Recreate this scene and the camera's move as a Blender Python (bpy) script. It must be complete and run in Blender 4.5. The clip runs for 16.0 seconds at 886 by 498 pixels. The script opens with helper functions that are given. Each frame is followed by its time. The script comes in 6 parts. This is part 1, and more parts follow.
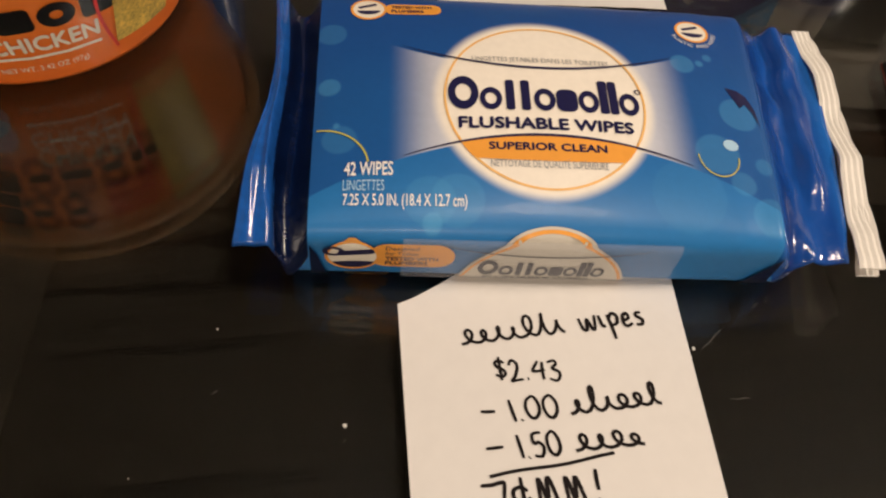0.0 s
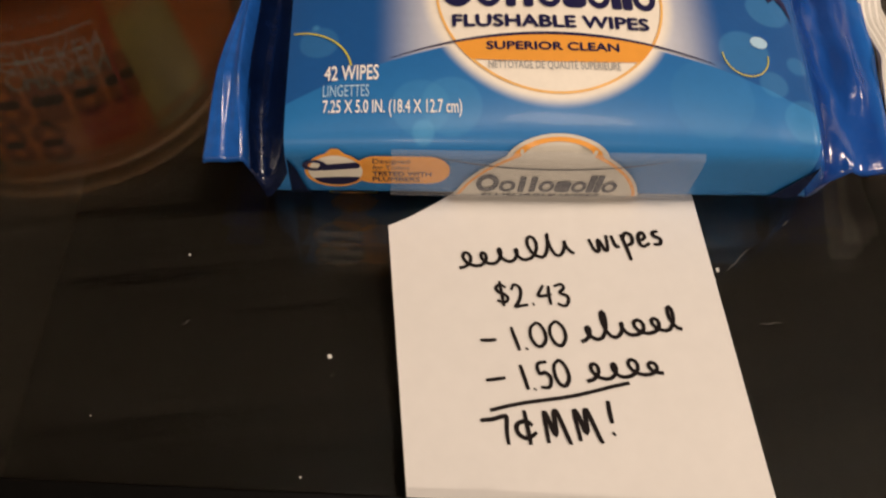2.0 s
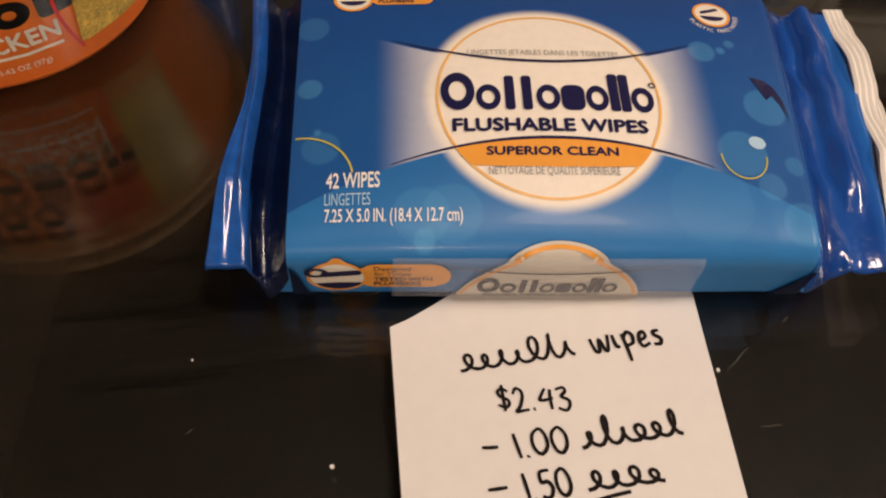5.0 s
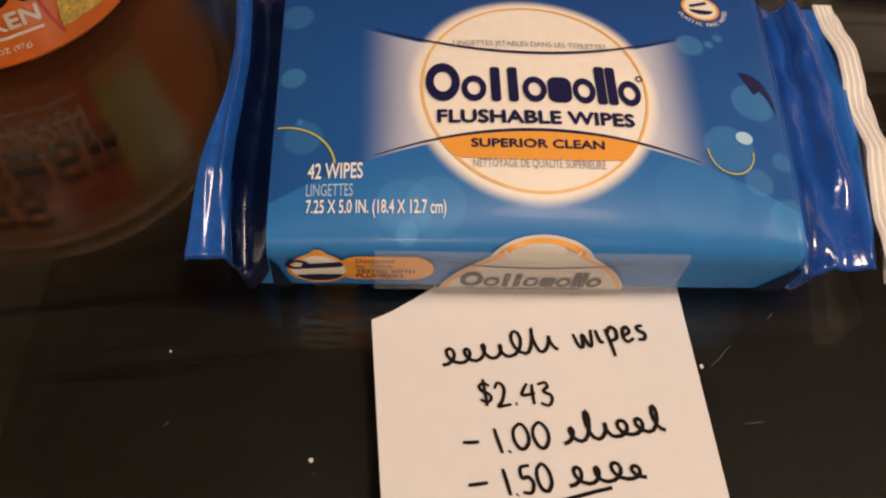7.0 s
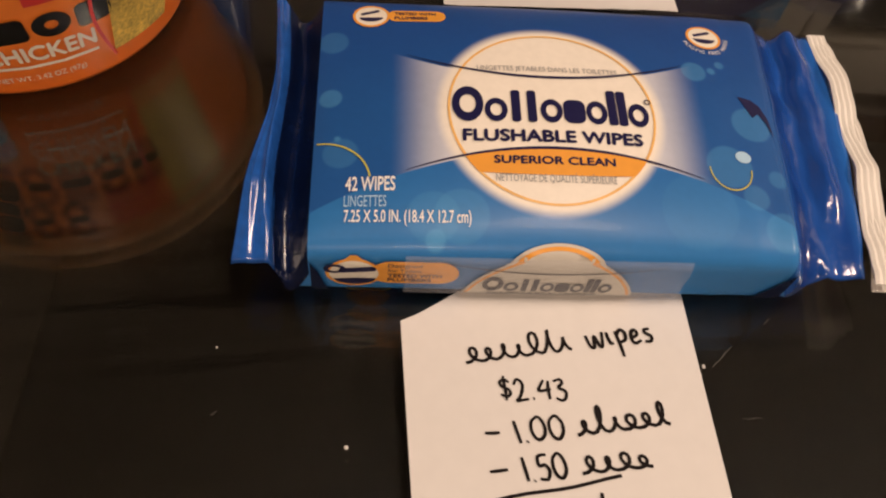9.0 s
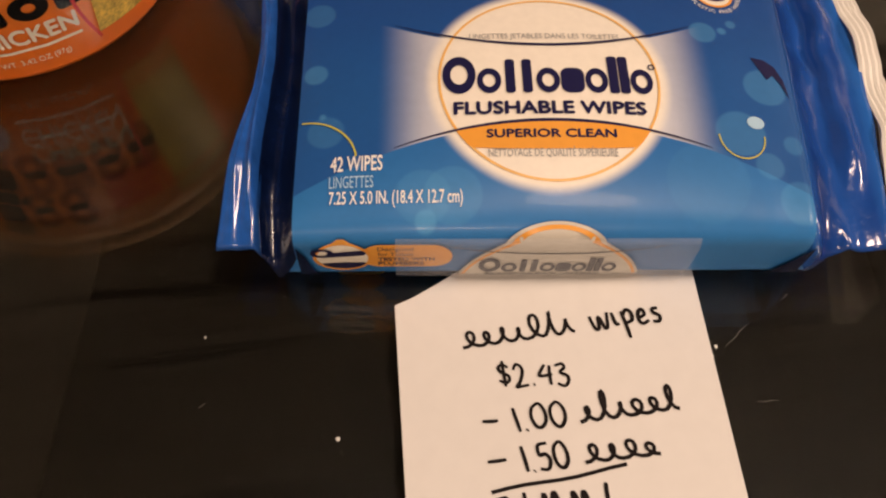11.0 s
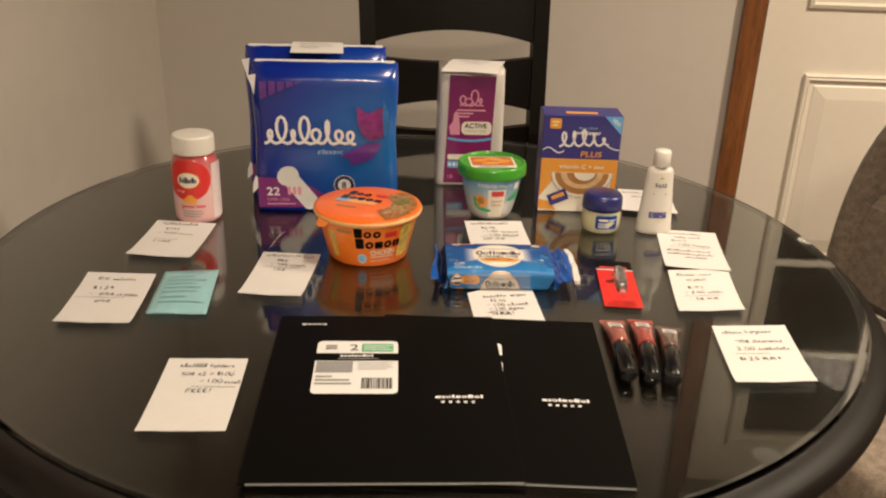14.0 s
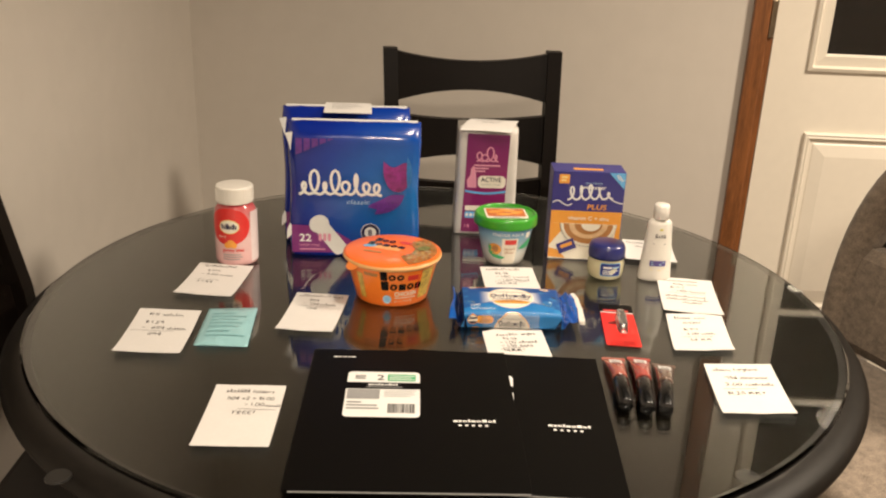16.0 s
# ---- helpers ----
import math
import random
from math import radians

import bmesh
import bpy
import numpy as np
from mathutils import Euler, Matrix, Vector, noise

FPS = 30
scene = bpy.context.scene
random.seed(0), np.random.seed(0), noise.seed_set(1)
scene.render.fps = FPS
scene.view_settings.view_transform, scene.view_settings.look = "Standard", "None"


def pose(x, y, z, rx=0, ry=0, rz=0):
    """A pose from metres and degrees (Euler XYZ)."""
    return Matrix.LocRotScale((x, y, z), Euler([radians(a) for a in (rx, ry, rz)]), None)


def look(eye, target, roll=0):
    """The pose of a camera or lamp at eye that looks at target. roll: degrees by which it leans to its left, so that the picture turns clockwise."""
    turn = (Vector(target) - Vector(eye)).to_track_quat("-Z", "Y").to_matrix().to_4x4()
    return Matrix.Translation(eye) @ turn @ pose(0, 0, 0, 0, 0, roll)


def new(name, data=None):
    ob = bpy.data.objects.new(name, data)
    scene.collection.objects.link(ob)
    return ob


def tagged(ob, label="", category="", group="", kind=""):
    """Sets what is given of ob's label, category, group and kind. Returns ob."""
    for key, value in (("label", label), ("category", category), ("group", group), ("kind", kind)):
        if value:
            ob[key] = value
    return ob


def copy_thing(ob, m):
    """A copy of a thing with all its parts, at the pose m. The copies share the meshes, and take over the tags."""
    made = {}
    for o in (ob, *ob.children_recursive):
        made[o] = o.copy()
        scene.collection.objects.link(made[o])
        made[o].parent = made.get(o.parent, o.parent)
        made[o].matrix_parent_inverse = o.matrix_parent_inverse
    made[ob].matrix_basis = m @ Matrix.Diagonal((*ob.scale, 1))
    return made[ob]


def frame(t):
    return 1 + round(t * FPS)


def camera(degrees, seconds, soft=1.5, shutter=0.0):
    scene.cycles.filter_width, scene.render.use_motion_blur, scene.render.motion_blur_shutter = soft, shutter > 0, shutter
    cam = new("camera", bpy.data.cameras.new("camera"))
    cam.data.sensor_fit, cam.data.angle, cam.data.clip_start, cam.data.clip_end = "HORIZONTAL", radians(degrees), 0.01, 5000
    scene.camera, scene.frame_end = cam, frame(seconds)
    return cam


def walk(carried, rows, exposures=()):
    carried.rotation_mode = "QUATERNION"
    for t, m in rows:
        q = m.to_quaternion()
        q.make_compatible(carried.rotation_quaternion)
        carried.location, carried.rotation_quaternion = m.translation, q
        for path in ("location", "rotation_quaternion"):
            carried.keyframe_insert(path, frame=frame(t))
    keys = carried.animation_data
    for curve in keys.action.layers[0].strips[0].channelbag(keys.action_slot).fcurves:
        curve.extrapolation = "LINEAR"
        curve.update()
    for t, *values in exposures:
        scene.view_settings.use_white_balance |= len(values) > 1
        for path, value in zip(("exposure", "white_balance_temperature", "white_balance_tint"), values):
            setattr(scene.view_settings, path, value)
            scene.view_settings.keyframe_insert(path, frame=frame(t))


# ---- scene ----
cam = camera(54.3, 16.0, soft=2.1, shutter=0.5)
PATH = [
    (0, (-0.043, 0.136, 0.976), (0.273, 1.172, -0.705), 9.9),
    (0.5, (-0.038, 0.136, 0.973), (0.286, 1.163, -0.712), 10.2),
    (1, (-0.036, 0.135, 0.97), (0.283, 1.166, -0.714), 9.5),
    (1.5, (-0.04, 0.134, 0.962), (0.246, 1.142, -0.741), 8.3),
    (2, (-0.034, 0.136, 0.95), (0.228, 1.113, -0.776), 7.3),
    (2.5, (-0.031, 0.142, 0.945), (0.222, 1.078, -0.805), 7.0),
    (3, (-0.035, 0.152, 0.956), (0.232, 1.099, -0.785), 7.6),
    (3.2, (-0.035, 0.155, 0.964), (0.246, 1.161, -0.741), 7.4),
    (5.3, (-0.032, 0.156, 0.962), (0.232, 1.145, -0.755), 7.0),
    (5.5, (-0.033, 0.155, 0.961), (0.238, 1.139, -0.758), 7.4),
    (6, (-0.032, 0.155, 0.96), (0.243, 1.125, -0.767), 7.8),
    (6.5, (-0.032, 0.155, 0.964), (0.247, 1.133, -0.759), 7.7),
    (7, (-0.03, 0.157, 0.961), (0.255, 1.132, -0.762), 8.8),
    (7.5, (-0.032, 0.158, 0.967), (0.261, 1.136, -0.753), 9.7),
    (8, (-0.037, 0.153, 0.974), (0.271, 1.149, -0.733), 10.2),
    (8.2, (-0.04, 0.149, 0.976), (0.266, 1.155, -0.725), 10.0),
    (10.3, (-0.034, 0.145, 0.975), (0.202, 1.159, -0.733), 6.1),
    (10.5, (-0.031, 0.147, 0.972), (0.194, 1.146, -0.745), 5.4),
    (11, (-0.025, 0.152, 0.969), (0.159, 1.115, -0.774), 3.1),
    (11.5, (-0.016, 0.128, 0.987), (0.146, 1.131, -0.736), 2.2),
    (11.7, (-0.015, 0.104, 1.004), (0.156, 1.195, -0.664), 1.9),
    (12, (-0.025, 0.023, 1.056), (0.159, 1.34, -0.437), 0.2),
    (12.2, (-0.053, -0.078, 1.093), (0.178, 1.382, -0.253), 0.8),
    (12.5, (-0.085, -0.231, 1.156), (0.165, 1.391, 0.013), 1.0),
    (13, (-0.125, -0.43, 1.226), (0.082, 1.359, 0.357), 2.7),
    (13.5, (-0.155, -0.61, 1.24), (0.013, 1.222, 0.457), 2.7),
    (14, (-0.208, -0.683, 1.226), (0.098, 1.13, 0.44), 1.9),
    (14.5, (-0.225, -0.741, 1.248), (0.102, 1.083, 0.495), 3.3),
    (15, (-0.23, -0.755, 1.246), (0.063, 1.095, 0.546), 3.2),
    (15.5, (-0.229, -0.764, 1.252), (0.063, 1.09, 0.563), 2.6),
    (16, (-0.231, -0.789, 1.262), (0.046, 1.071, 0.58), 2.2),
]
walk(cam, [(t, look(eye, target, roll)) for t, eye, target, roll in PATH],
     [(0.0, -0.76, 6550, 15), (1.5, -0.80, 6600, 16), (3.0, -0.86, 6700, 19), (7.5, -0.85, 6900, 23), (11.5, -0.78, 7250, 25), (12.1, -0.62, 7250, 24), (12.6, -0.52, 6900, 16), (13.0, -0.50, 6850, 14), (13.4, -0.18, 6850, 13), (14.0, -0.35, 6900, 13), (14.5, -0.37, 6900, 13), (15.0, 0.02, 6800, 12), (15.5, 0.13, 6750, 11), (16.0, -0.02, 6650, 11)])

# ---- light ----
T = 0.76  # height of the glass table top
ROOM = pose(0.896, 1.4536, 0, 0, 0, -10.2)  # origin at the left edge of the door casing, x along the back wall, y behind it

world = bpy.data.worlds.new("world")
scene.world = world
world.use_nodes = True
world.node_tree.nodes["Background"].inputs[0].default_value = (0.02, 0.02, 0.025, 1)
world.node_tree.nodes["Background"].inputs[1].default_value = 0.4


def area_lamp(name, place, watts, size, colour, target=None, spread=180):
    data = bpy.data.lights.new(name, "AREA")
    data.shape, data.size, data.energy, data.color = "DISK", size, watts, colour
    data.spread = radians(spread)
    ob = new(name, data)
    ob.matrix_world = look(place, target or (place[0], place[1] + 0.001, 0))
    return ob


# unseen overhead lamp, added to brighten tops; its cone keeps upper walls dark
area_lamp("area_light", (0.30, 0.12, 2.25), 8.0, 0.30, (1.0, 0.85, 0.67), spread=115)
# the two room lamps near the ceiling
area_lamp("area_light", (1.82, 0.10, 2.34), 66, 0.35, (1.0, 0.85, 0.67), spread=168)
area_lamp("area_light", (-0.15, -1.65, 2.34), 44, 0.35, (1.0, 0.85, 0.67), spread=168)

# ---- materials ----


def material(name, colour, rough=0.5, metal=0.0, vary=0.12, scale=40.0, bump=0.0, bump_scale=300.0, coat=0.0, spec=0.5, stretch=(1, 1, 1), sheen=0.0, space="Object"):
    """A surface with colour that varies at two scales and a fine relief."""
    m = bpy.data.materials.new(name)
    m.use_nodes = True
    nt = m.node_tree
    b = nt.nodes["Principled BSDF"]
    b.inputs["Roughness"].default_value = rough
    b.inputs["Metallic"].default_value = metal
    b.inputs["Coat Weight"].default_value = coat
    b.inputs["Coat Roughness"].default_value = 0.08
    b.inputs["Specular IOR Level"].default_value = spec
    b.inputs["Sheen Weight"].default_value = sheen
    co = nt.nodes.new("ShaderNodeTexCoord")
    mp = nt.nodes.new("ShaderNodeMapping")
    mp.inputs["Scale"].default_value = stretch
    nt.links.new(co.outputs[space], mp.inputs[0])
    n1 = nt.nodes.new("ShaderNodeTexNoise")
    n1.inputs["Scale"].default_value = scale
    n1.inputs["Detail"].default_value = 5
    n2 = nt.nodes.new("ShaderNodeTexNoise")
    n2.inputs["Scale"].default_value = scale * 7
    n2.inputs["Detail"].default_value = 3
    for n in (n1, n2):
        nt.links.new(mp.outputs[0], n.inputs["Vector"])
    add = nt.nodes.new("ShaderNodeMath")
    add.operation = "ADD"
    nt.links.new(n1.outputs[0], add.inputs[0])
    nt.links.new(n2.outputs[0], add.inputs[1])
    rng = nt.nodes.new("ShaderNodeMapRange")
    rng.inputs[1].default_value, rng.inputs[2].default_value = 0.6, 1.4
    rng.inputs[3].default_value, rng.inputs[4].default_value = 1 - vary, 1 + vary
    nt.links.new(add.outputs[0], rng.inputs[0])
    mul = nt.nodes.new("ShaderNodeMix")
    mul.data_type, mul.blend_type = "RGBA", "MULTIPLY"
    mul.inputs[0].default_value = 1
    mul.inputs[6].default_value = (*colour, 1)
    nt.links.new(rng.outputs[0], mul.inputs[7])
    nt.links.new(mul.outputs[2], b.inputs["Base Color"])
    if bump:
        n3 = nt.nodes.new("ShaderNodeTexNoise")
        n3.inputs["Scale"].default_value = bump_scale
        n3.inputs["Detail"].default_value = 4
        nt.links.new(mp.outputs[0], n3.inputs["Vector"])
        bp = nt.nodes.new("ShaderNodeBump")
        bp.inputs["Strength"].default_value = bump
        bp.inputs["Distance"].default_value = 0.002
        nt.links.new(n3.outputs[0], bp.inputs["Height"])
        nt.links.new(bp.outputs[0], b.inputs["Normal"])
    return m


def glass_material(name, colour=(0.96, 0.99, 0.97), rough=0.0):
    m = bpy.data.materials.new(name)
    m.use_nodes = True
    b = m.node_tree.nodes["Principled BSDF"]
    b.inputs["Base Color"].default_value = (*colour, 1)
    b.inputs["Roughness"].default_value = rough
    b.inputs["Transmission Weight"].default_value = 1
    b.inputs["IOR"].default_value = 1.48
    return m


def print_material(name, stops, axis="Z", lo=0.0, hi=1.0, radial=None, rough=0.35, coat=0.3, bump=0.0, bump_scale=60.0):
    """Printed film or card: inks that run into one another along an axis, or outward from a centre."""
    m = material(name, (1, 1, 1), rough, vary=0.04, coat=coat, bump=bump, bump_scale=bump_scale)
    nt = m.node_tree
    co = nt.nodes.new("ShaderNodeTexCoord")
    rng = nt.nodes.new("ShaderNodeMapRange")
    rng.inputs[1].default_value, rng.inputs[2].default_value = lo, hi
    if radial:
        mp = nt.nodes.new("ShaderNodeMapping")
        mp.inputs["Location"].default_value = [-c * s for c, s in zip(radial[0], radial[1])]
        mp.inputs["Scale"].default_value = radial[1]
        ln = nt.nodes.new("ShaderNodeVectorMath")
        ln.operation = "LENGTH"
        nt.links.new(co.outputs["Object"], mp.inputs[0])
        nt.links.new(mp.outputs[0], ln.inputs[0])
        nt.links.new(ln.outputs["Value"], rng.inputs[0])
    else:
        sep = nt.nodes.new("ShaderNodeSeparateXYZ")
        nt.links.new(co.outputs["Object"], sep.inputs[0])
        nt.links.new(sep.outputs[axis], rng.inputs[0])
    ramp = nt.nodes.new("ShaderNodeValToRGB")
    el = ramp.color_ramp.elements
    while len(el) < len(stops):
        el.new(0.5)
    for e, (p, c) in zip(el, stops):
        e.position, e.color = p, (*c, 1)
    nt.links.new(rng.outputs[0], ramp.inputs[0])
    mul = next(n for n in nt.nodes if n.bl_idname == "ShaderNodeMix")
    nt.links.new(ramp.outputs[0], mul.inputs[6])
    return m


WALL = material("wall_paint", (0.650, 0.602, 0.540), 0.85, vary=0.03, scale=2.5, bump=0.08, bump_scale=220)
# unseen ceiling, near black so its reflection in the glass stays dark
CEIL = material("ceiling_darkened", (0.05, 0.046, 0.042), 0.9, vary=0.02, scale=3)
FLOOR = material("floor_wood", (0.11, 0.07, 0.045), 0.4, vary=0.3, scale=3, stretch=(1, 12, 1))
DOORPAINT = material("door_paint", (0.86, 0.80, 0.69), 0.38, vary=0.025, scale=5, bump=0.03, bump_scale=90)
OAK = material("oak_trim", (0.215, 0.078, 0.024), 0.38, vary=0.6, scale=7, stretch=(9, 9, 0.7), coat=0.3, bump=0.12, bump_scale=40)
ESPRESSO = material("espresso_wood", (0.0042, 0.0033, 0.0024), 0.16, spec=0.46, vary=0.9, scale=7, stretch=(0.7, 30, 30), bump=0.02, bump_scale=30)
RIMWOOD = material("rim_wood", (0.0075, 0.0058, 0.0044), 0.5, spec=0.22, vary=0.5, scale=9, stretch=(1, 1, 6))
CHAIRWOOD = material("chair_wood", (0.0050, 0.0030, 0.0020), 0.42, vary=0.3, scale=6, stretch=(1.2, 12, 12), spec=0.13)
STEEL = material("hinge_metal", (0.30, 0.24, 0.17), 0.35, 1.0, vary=0.15)
CHROME = material("chrome", (0.75, 0.74, 0.72), 0.18, 1.0, vary=0.08, scale=200)
TWEED = material("tweed", (0.24, 0.19, 0.145), 0.95, vary=0.55, scale=60, bump=0.6, bump_scale=500, sheen=0.2)
LEATHER = material("seat_leather", (0.022, 0.018, 0.016), 0.45, vary=0.2, scale=30, bump=0.2, bump_scale=250)
PAPER = material("note_paper", (0.72, 0.70, 0.675), 0.9, vary=0.03, scale=30, spec=0.2)
INK = material("marker_ink", (0.016, 0.013, 0.013), 0.9, vary=0.25, scale=150, spec=0.05)
GREYINK = material("grey_print", (0.30, 0.30, 0.30), 0.5, vary=0.1)
BLACKCARD = material("black_plastic_cover", (0.0024, 0.0021, 0.0018), 0.4, vary=0.15, scale=30, bump=0.05, bump_scale=900, spec=0.1)
WHITEPL = material("white_plastic", (0.80, 0.77, 0.71), 0.32, vary=0.02, coat=0.2)
WHITEINK = material("white_ink", (0.82, 0.82, 0.80), 0.4, vary=0.04)
NAVY = material("navy_ink", (0.012, 0.012, 0.065), 0.3, vary=0.1, coat=0.3)
ORANGEINK = material("orange_ink", (0.85, 0.36, 0.05), 0.35, vary=0.05, coat=0.3)
CREAM = material("cream_ink", (0.86, 0.80, 0.68), 0.35, vary=0.02, coat=0.3)
LIGHTBLUE = material("light_blue_ink", (0.12, 0.42, 0.76), 0.35, vary=0.08, coat=0.3)
PALEBLUE = material("pale_blue_ink", (0.40, 0.62, 0.80), 0.35, vary=0.06, coat=0.3)
BLACKPL = material("black_plastic", (0.006, 0.006, 0.006), 0.2, vary=0.1, coat=0.4)
GLASS = glass_material("clear_glass")
LAMP_DARK = glass_material("door_glass", (0.9, 0.9, 0.9))
RUBBER = material("clear_bumper", (0.22, 0.215, 0.20), 0.3, vary=0.05)
RED = material("red_card", (0.72, 0.022, 0.016), 0.4, vary=0.1, coat=0.3)
TEAL = material("teal_sachet", (0.30, 0.56, 0.60), 0.42, vary=0.06, scale=60, bump=0.25, bump_scale=120, coat=0.15)
GREEN = material("green_lid", (0.045, 0.34, 0.025), 0.3, vary=0.06, coat=0.3)
GREENINK = material("green_ink", (0.03, 0.42, 0.16), 0.4, vary=0.06)
PURPLE = material("purple_ink", (0.20, 0.016, 0.17), 0.35, vary=0.06, coat=0.3)
PINK = material("pink_ink", (0.72, 0.30, 0.42), 0.4, vary=0.05, coat=0.2)
REDINK = material("red_ink", (0.70, 0.035, 0.03), 0.35, vary=0.06, coat=0.3)
YELLOW = material("pale_yellow_ink", (0.85, 0.70, 0.30), 0.4, vary=0.06)
GOLD = material("gold_line_ink", (0.55, 0.50, 0.08), 0.35, vary=0.1)
BROWNINK = material("brown_ink", (0.42, 0.19, 0.06), 0.4, vary=0.15)

# ---- helpers of this scene ----


def thing(name, m, label, category, group="", kind=""):
    ob = new(name)
    ob.empty_display_size = 0.02
    ob.matrix_world = m
    return tagged(ob, label, category, group, kind)


def part(name, bm, mat, parent, label="", smooth=False, m=None):
    me = bpy.data.meshes.new(name)
    bm.normal_update()
    for f in bm.faces:
        f.smooth = smooth
    bm.to_mesh(me)
    bm.free()
    me.materials.append(mat)
    ob = new(name, me)
    ob.parent = parent
    if m is not None:
        ob.matrix_local = m
    return tagged(ob, label)


def alone(name, bm, mat, m, label, category, group="", kind="", smooth=False):
    ob = part(name, bm, mat, None, "", smooth)
    ob.matrix_world = m
    return tagged(ob, label, category, group, kind)


def box(bm, x0, x1, y0, y1, z0, z1, bevel=0.0, seg=2):
    vs = bmesh.ops.create_cube(bm, size=1)["verts"]
    for v in vs:
        v.co = Vector((x0 + (v.co.x + 0.5) * (x1 - x0), y0 + (v.co.y + 0.5) * (y1 - y0), z0 + (v.co.z + 0.5) * (z1 - z0)))
    if bevel:
        es = list({e for v in vs for e in v.link_edges})
        bmesh.ops.bevel(bm, geom=es, offset=bevel, segments=seg, affect="EDGES", profile=0.5)
    return bm


def boxed(*a, **k):
    return box(bmesh.new(), *a, **k)


def lathe(profile, seg=48, squash=1.0):
    """Turned round z; profile of (radius, height), from the bottom up."""
    bm = bmesh.new()
    rings = []
    for r, z in profile:
        if r <= 1e-6:
            rings.append([bm.verts.new((0, 0, z))])
        else:
            rings.append([bm.verts.new((r * math.cos(a), r * math.sin(a) * squash, z)) for a in (2 * math.pi * i / seg for i in range(seg))])
    for a, b in zip(rings, rings[1:]):
        for i in range(seg):
            j = (i + 1) % seg
            q = [a[i % len(a)], a[j % len(a)], b[j % len(b)], b[i % len(b)]]
            q = list(dict.fromkeys(q))
            if len(q) > 2:
                bm.faces.new(q)
    bmesh.ops.recalc_face_normals(bm, faces=bm.faces)
    return bm


def disc(cx, cy, rx, ry, a0=0.0, a1=360.0, n=40, inner=0.0, rings=1):
    """A flat disc, ring or sector in the xy plane, degrees counted from +x."""
    bm = bmesh.new()
    full = abs(a1 - a0) >= 359.9
    cols = []
    for i in range(n + (0 if full else 1)):
        a = radians(a0 + (a1 - a0) * i / n)
        cols.append([bm.verts.new((cx + rx * k * math.cos(a), cy + ry * k * math.sin(a), 0)) for k in (inner + (1 - inner) * j / rings for j in range(rings + 1))])
    pairs = list(zip(cols, cols[1:])) + ([(cols[-1], cols[0])] if full else [])
    for a, b in pairs:
        for j in range(rings):
            bm.faces.new((a[j], a[j + 1], b[j + 1], b[j]))
    bmesh.ops.remove_doubles(bm, verts=bm.verts, dist=1e-6)
    return bm


def patch(x0, x1, y0, y1, nx=1, ny=1, corner=0.0):
    """A flat rectangle in the xy plane, with rounded corners where asked."""
    bm = bmesh.new()
    if corner:
        pts = []
        for cx, cy, a in ((x1 - corner, y1 - corner, 0), (x0 + corner, y1 - corner, 90), (x0 + corner, y0 + corner, 180), (x1 - corner, y0 + corner, 270)):
            pts += [(cx + corner * math.cos(radians(a + 90 * i / 6)), cy + corner * math.sin(radians(a + 90 * i / 6))) for i in range(7)]
        bm.faces.new([bm.verts.new((x, y, 0)) for x, y in pts])
        return bm
    g = [[bm.verts.new((x0 + (x1 - x0) * i / nx, y0 + (y1 - y0) * j / ny, 0)) for j in range(ny + 1)] for i in range(nx + 1)]
    for i in range(nx):
        for j in range(ny):
            bm.faces.new((g[i][j], g[i + 1][j], g[i + 1][j + 1], g[i][j + 1]))
    return bm


def ribbon(points, width, taper=0.0):
    """A flat stroke along points (x, y) in the xy plane, thinner at its ends where asked."""
    bm = bmesh.new()
    pts = [Vector((x, y, 0)) for x, y in points]
    prev = None
    for i, p in enumerate(pts):
        d = (pts[min(i + 1, len(pts) - 1)] - pts[max(i - 1, 0)]).normalized()
        n = Vector((-d.y, d.x, 0)) * width / 2 * (1 - taper * abs(2 * i / (len(pts) - 1) - 1) ** 2)
        cur = (bm.verts.new(p - n), bm.verts.new(p + n))
        if prev:
            bm.faces.new((prev[0], cur[0], cur[1], prev[1]))
        prev = cur
    return bm


def polygon(points):
    bm = bmesh.new()
    f = bm.faces.new([bm.verts.new((x, y, 0)) for x, y in points])
    bmesh.ops.triangulate(bm, faces=[f])
    return bm


def join(*bms):
    out = bmesh.new()
    for b in bms:
        me = bpy.data.meshes.new("tmp")
        b.to_mesh(me)
        b.free()
        out.from_mesh(me)
        bpy.data.meshes.remove(me)
    return out


def shift(bm, dx=0.0, dy=0.0, turn=0.0):
    bmesh.ops.transform(bm, matrix=pose(dx, dy, 0, 0, 0, turn), verts=bm.verts)
    return bm


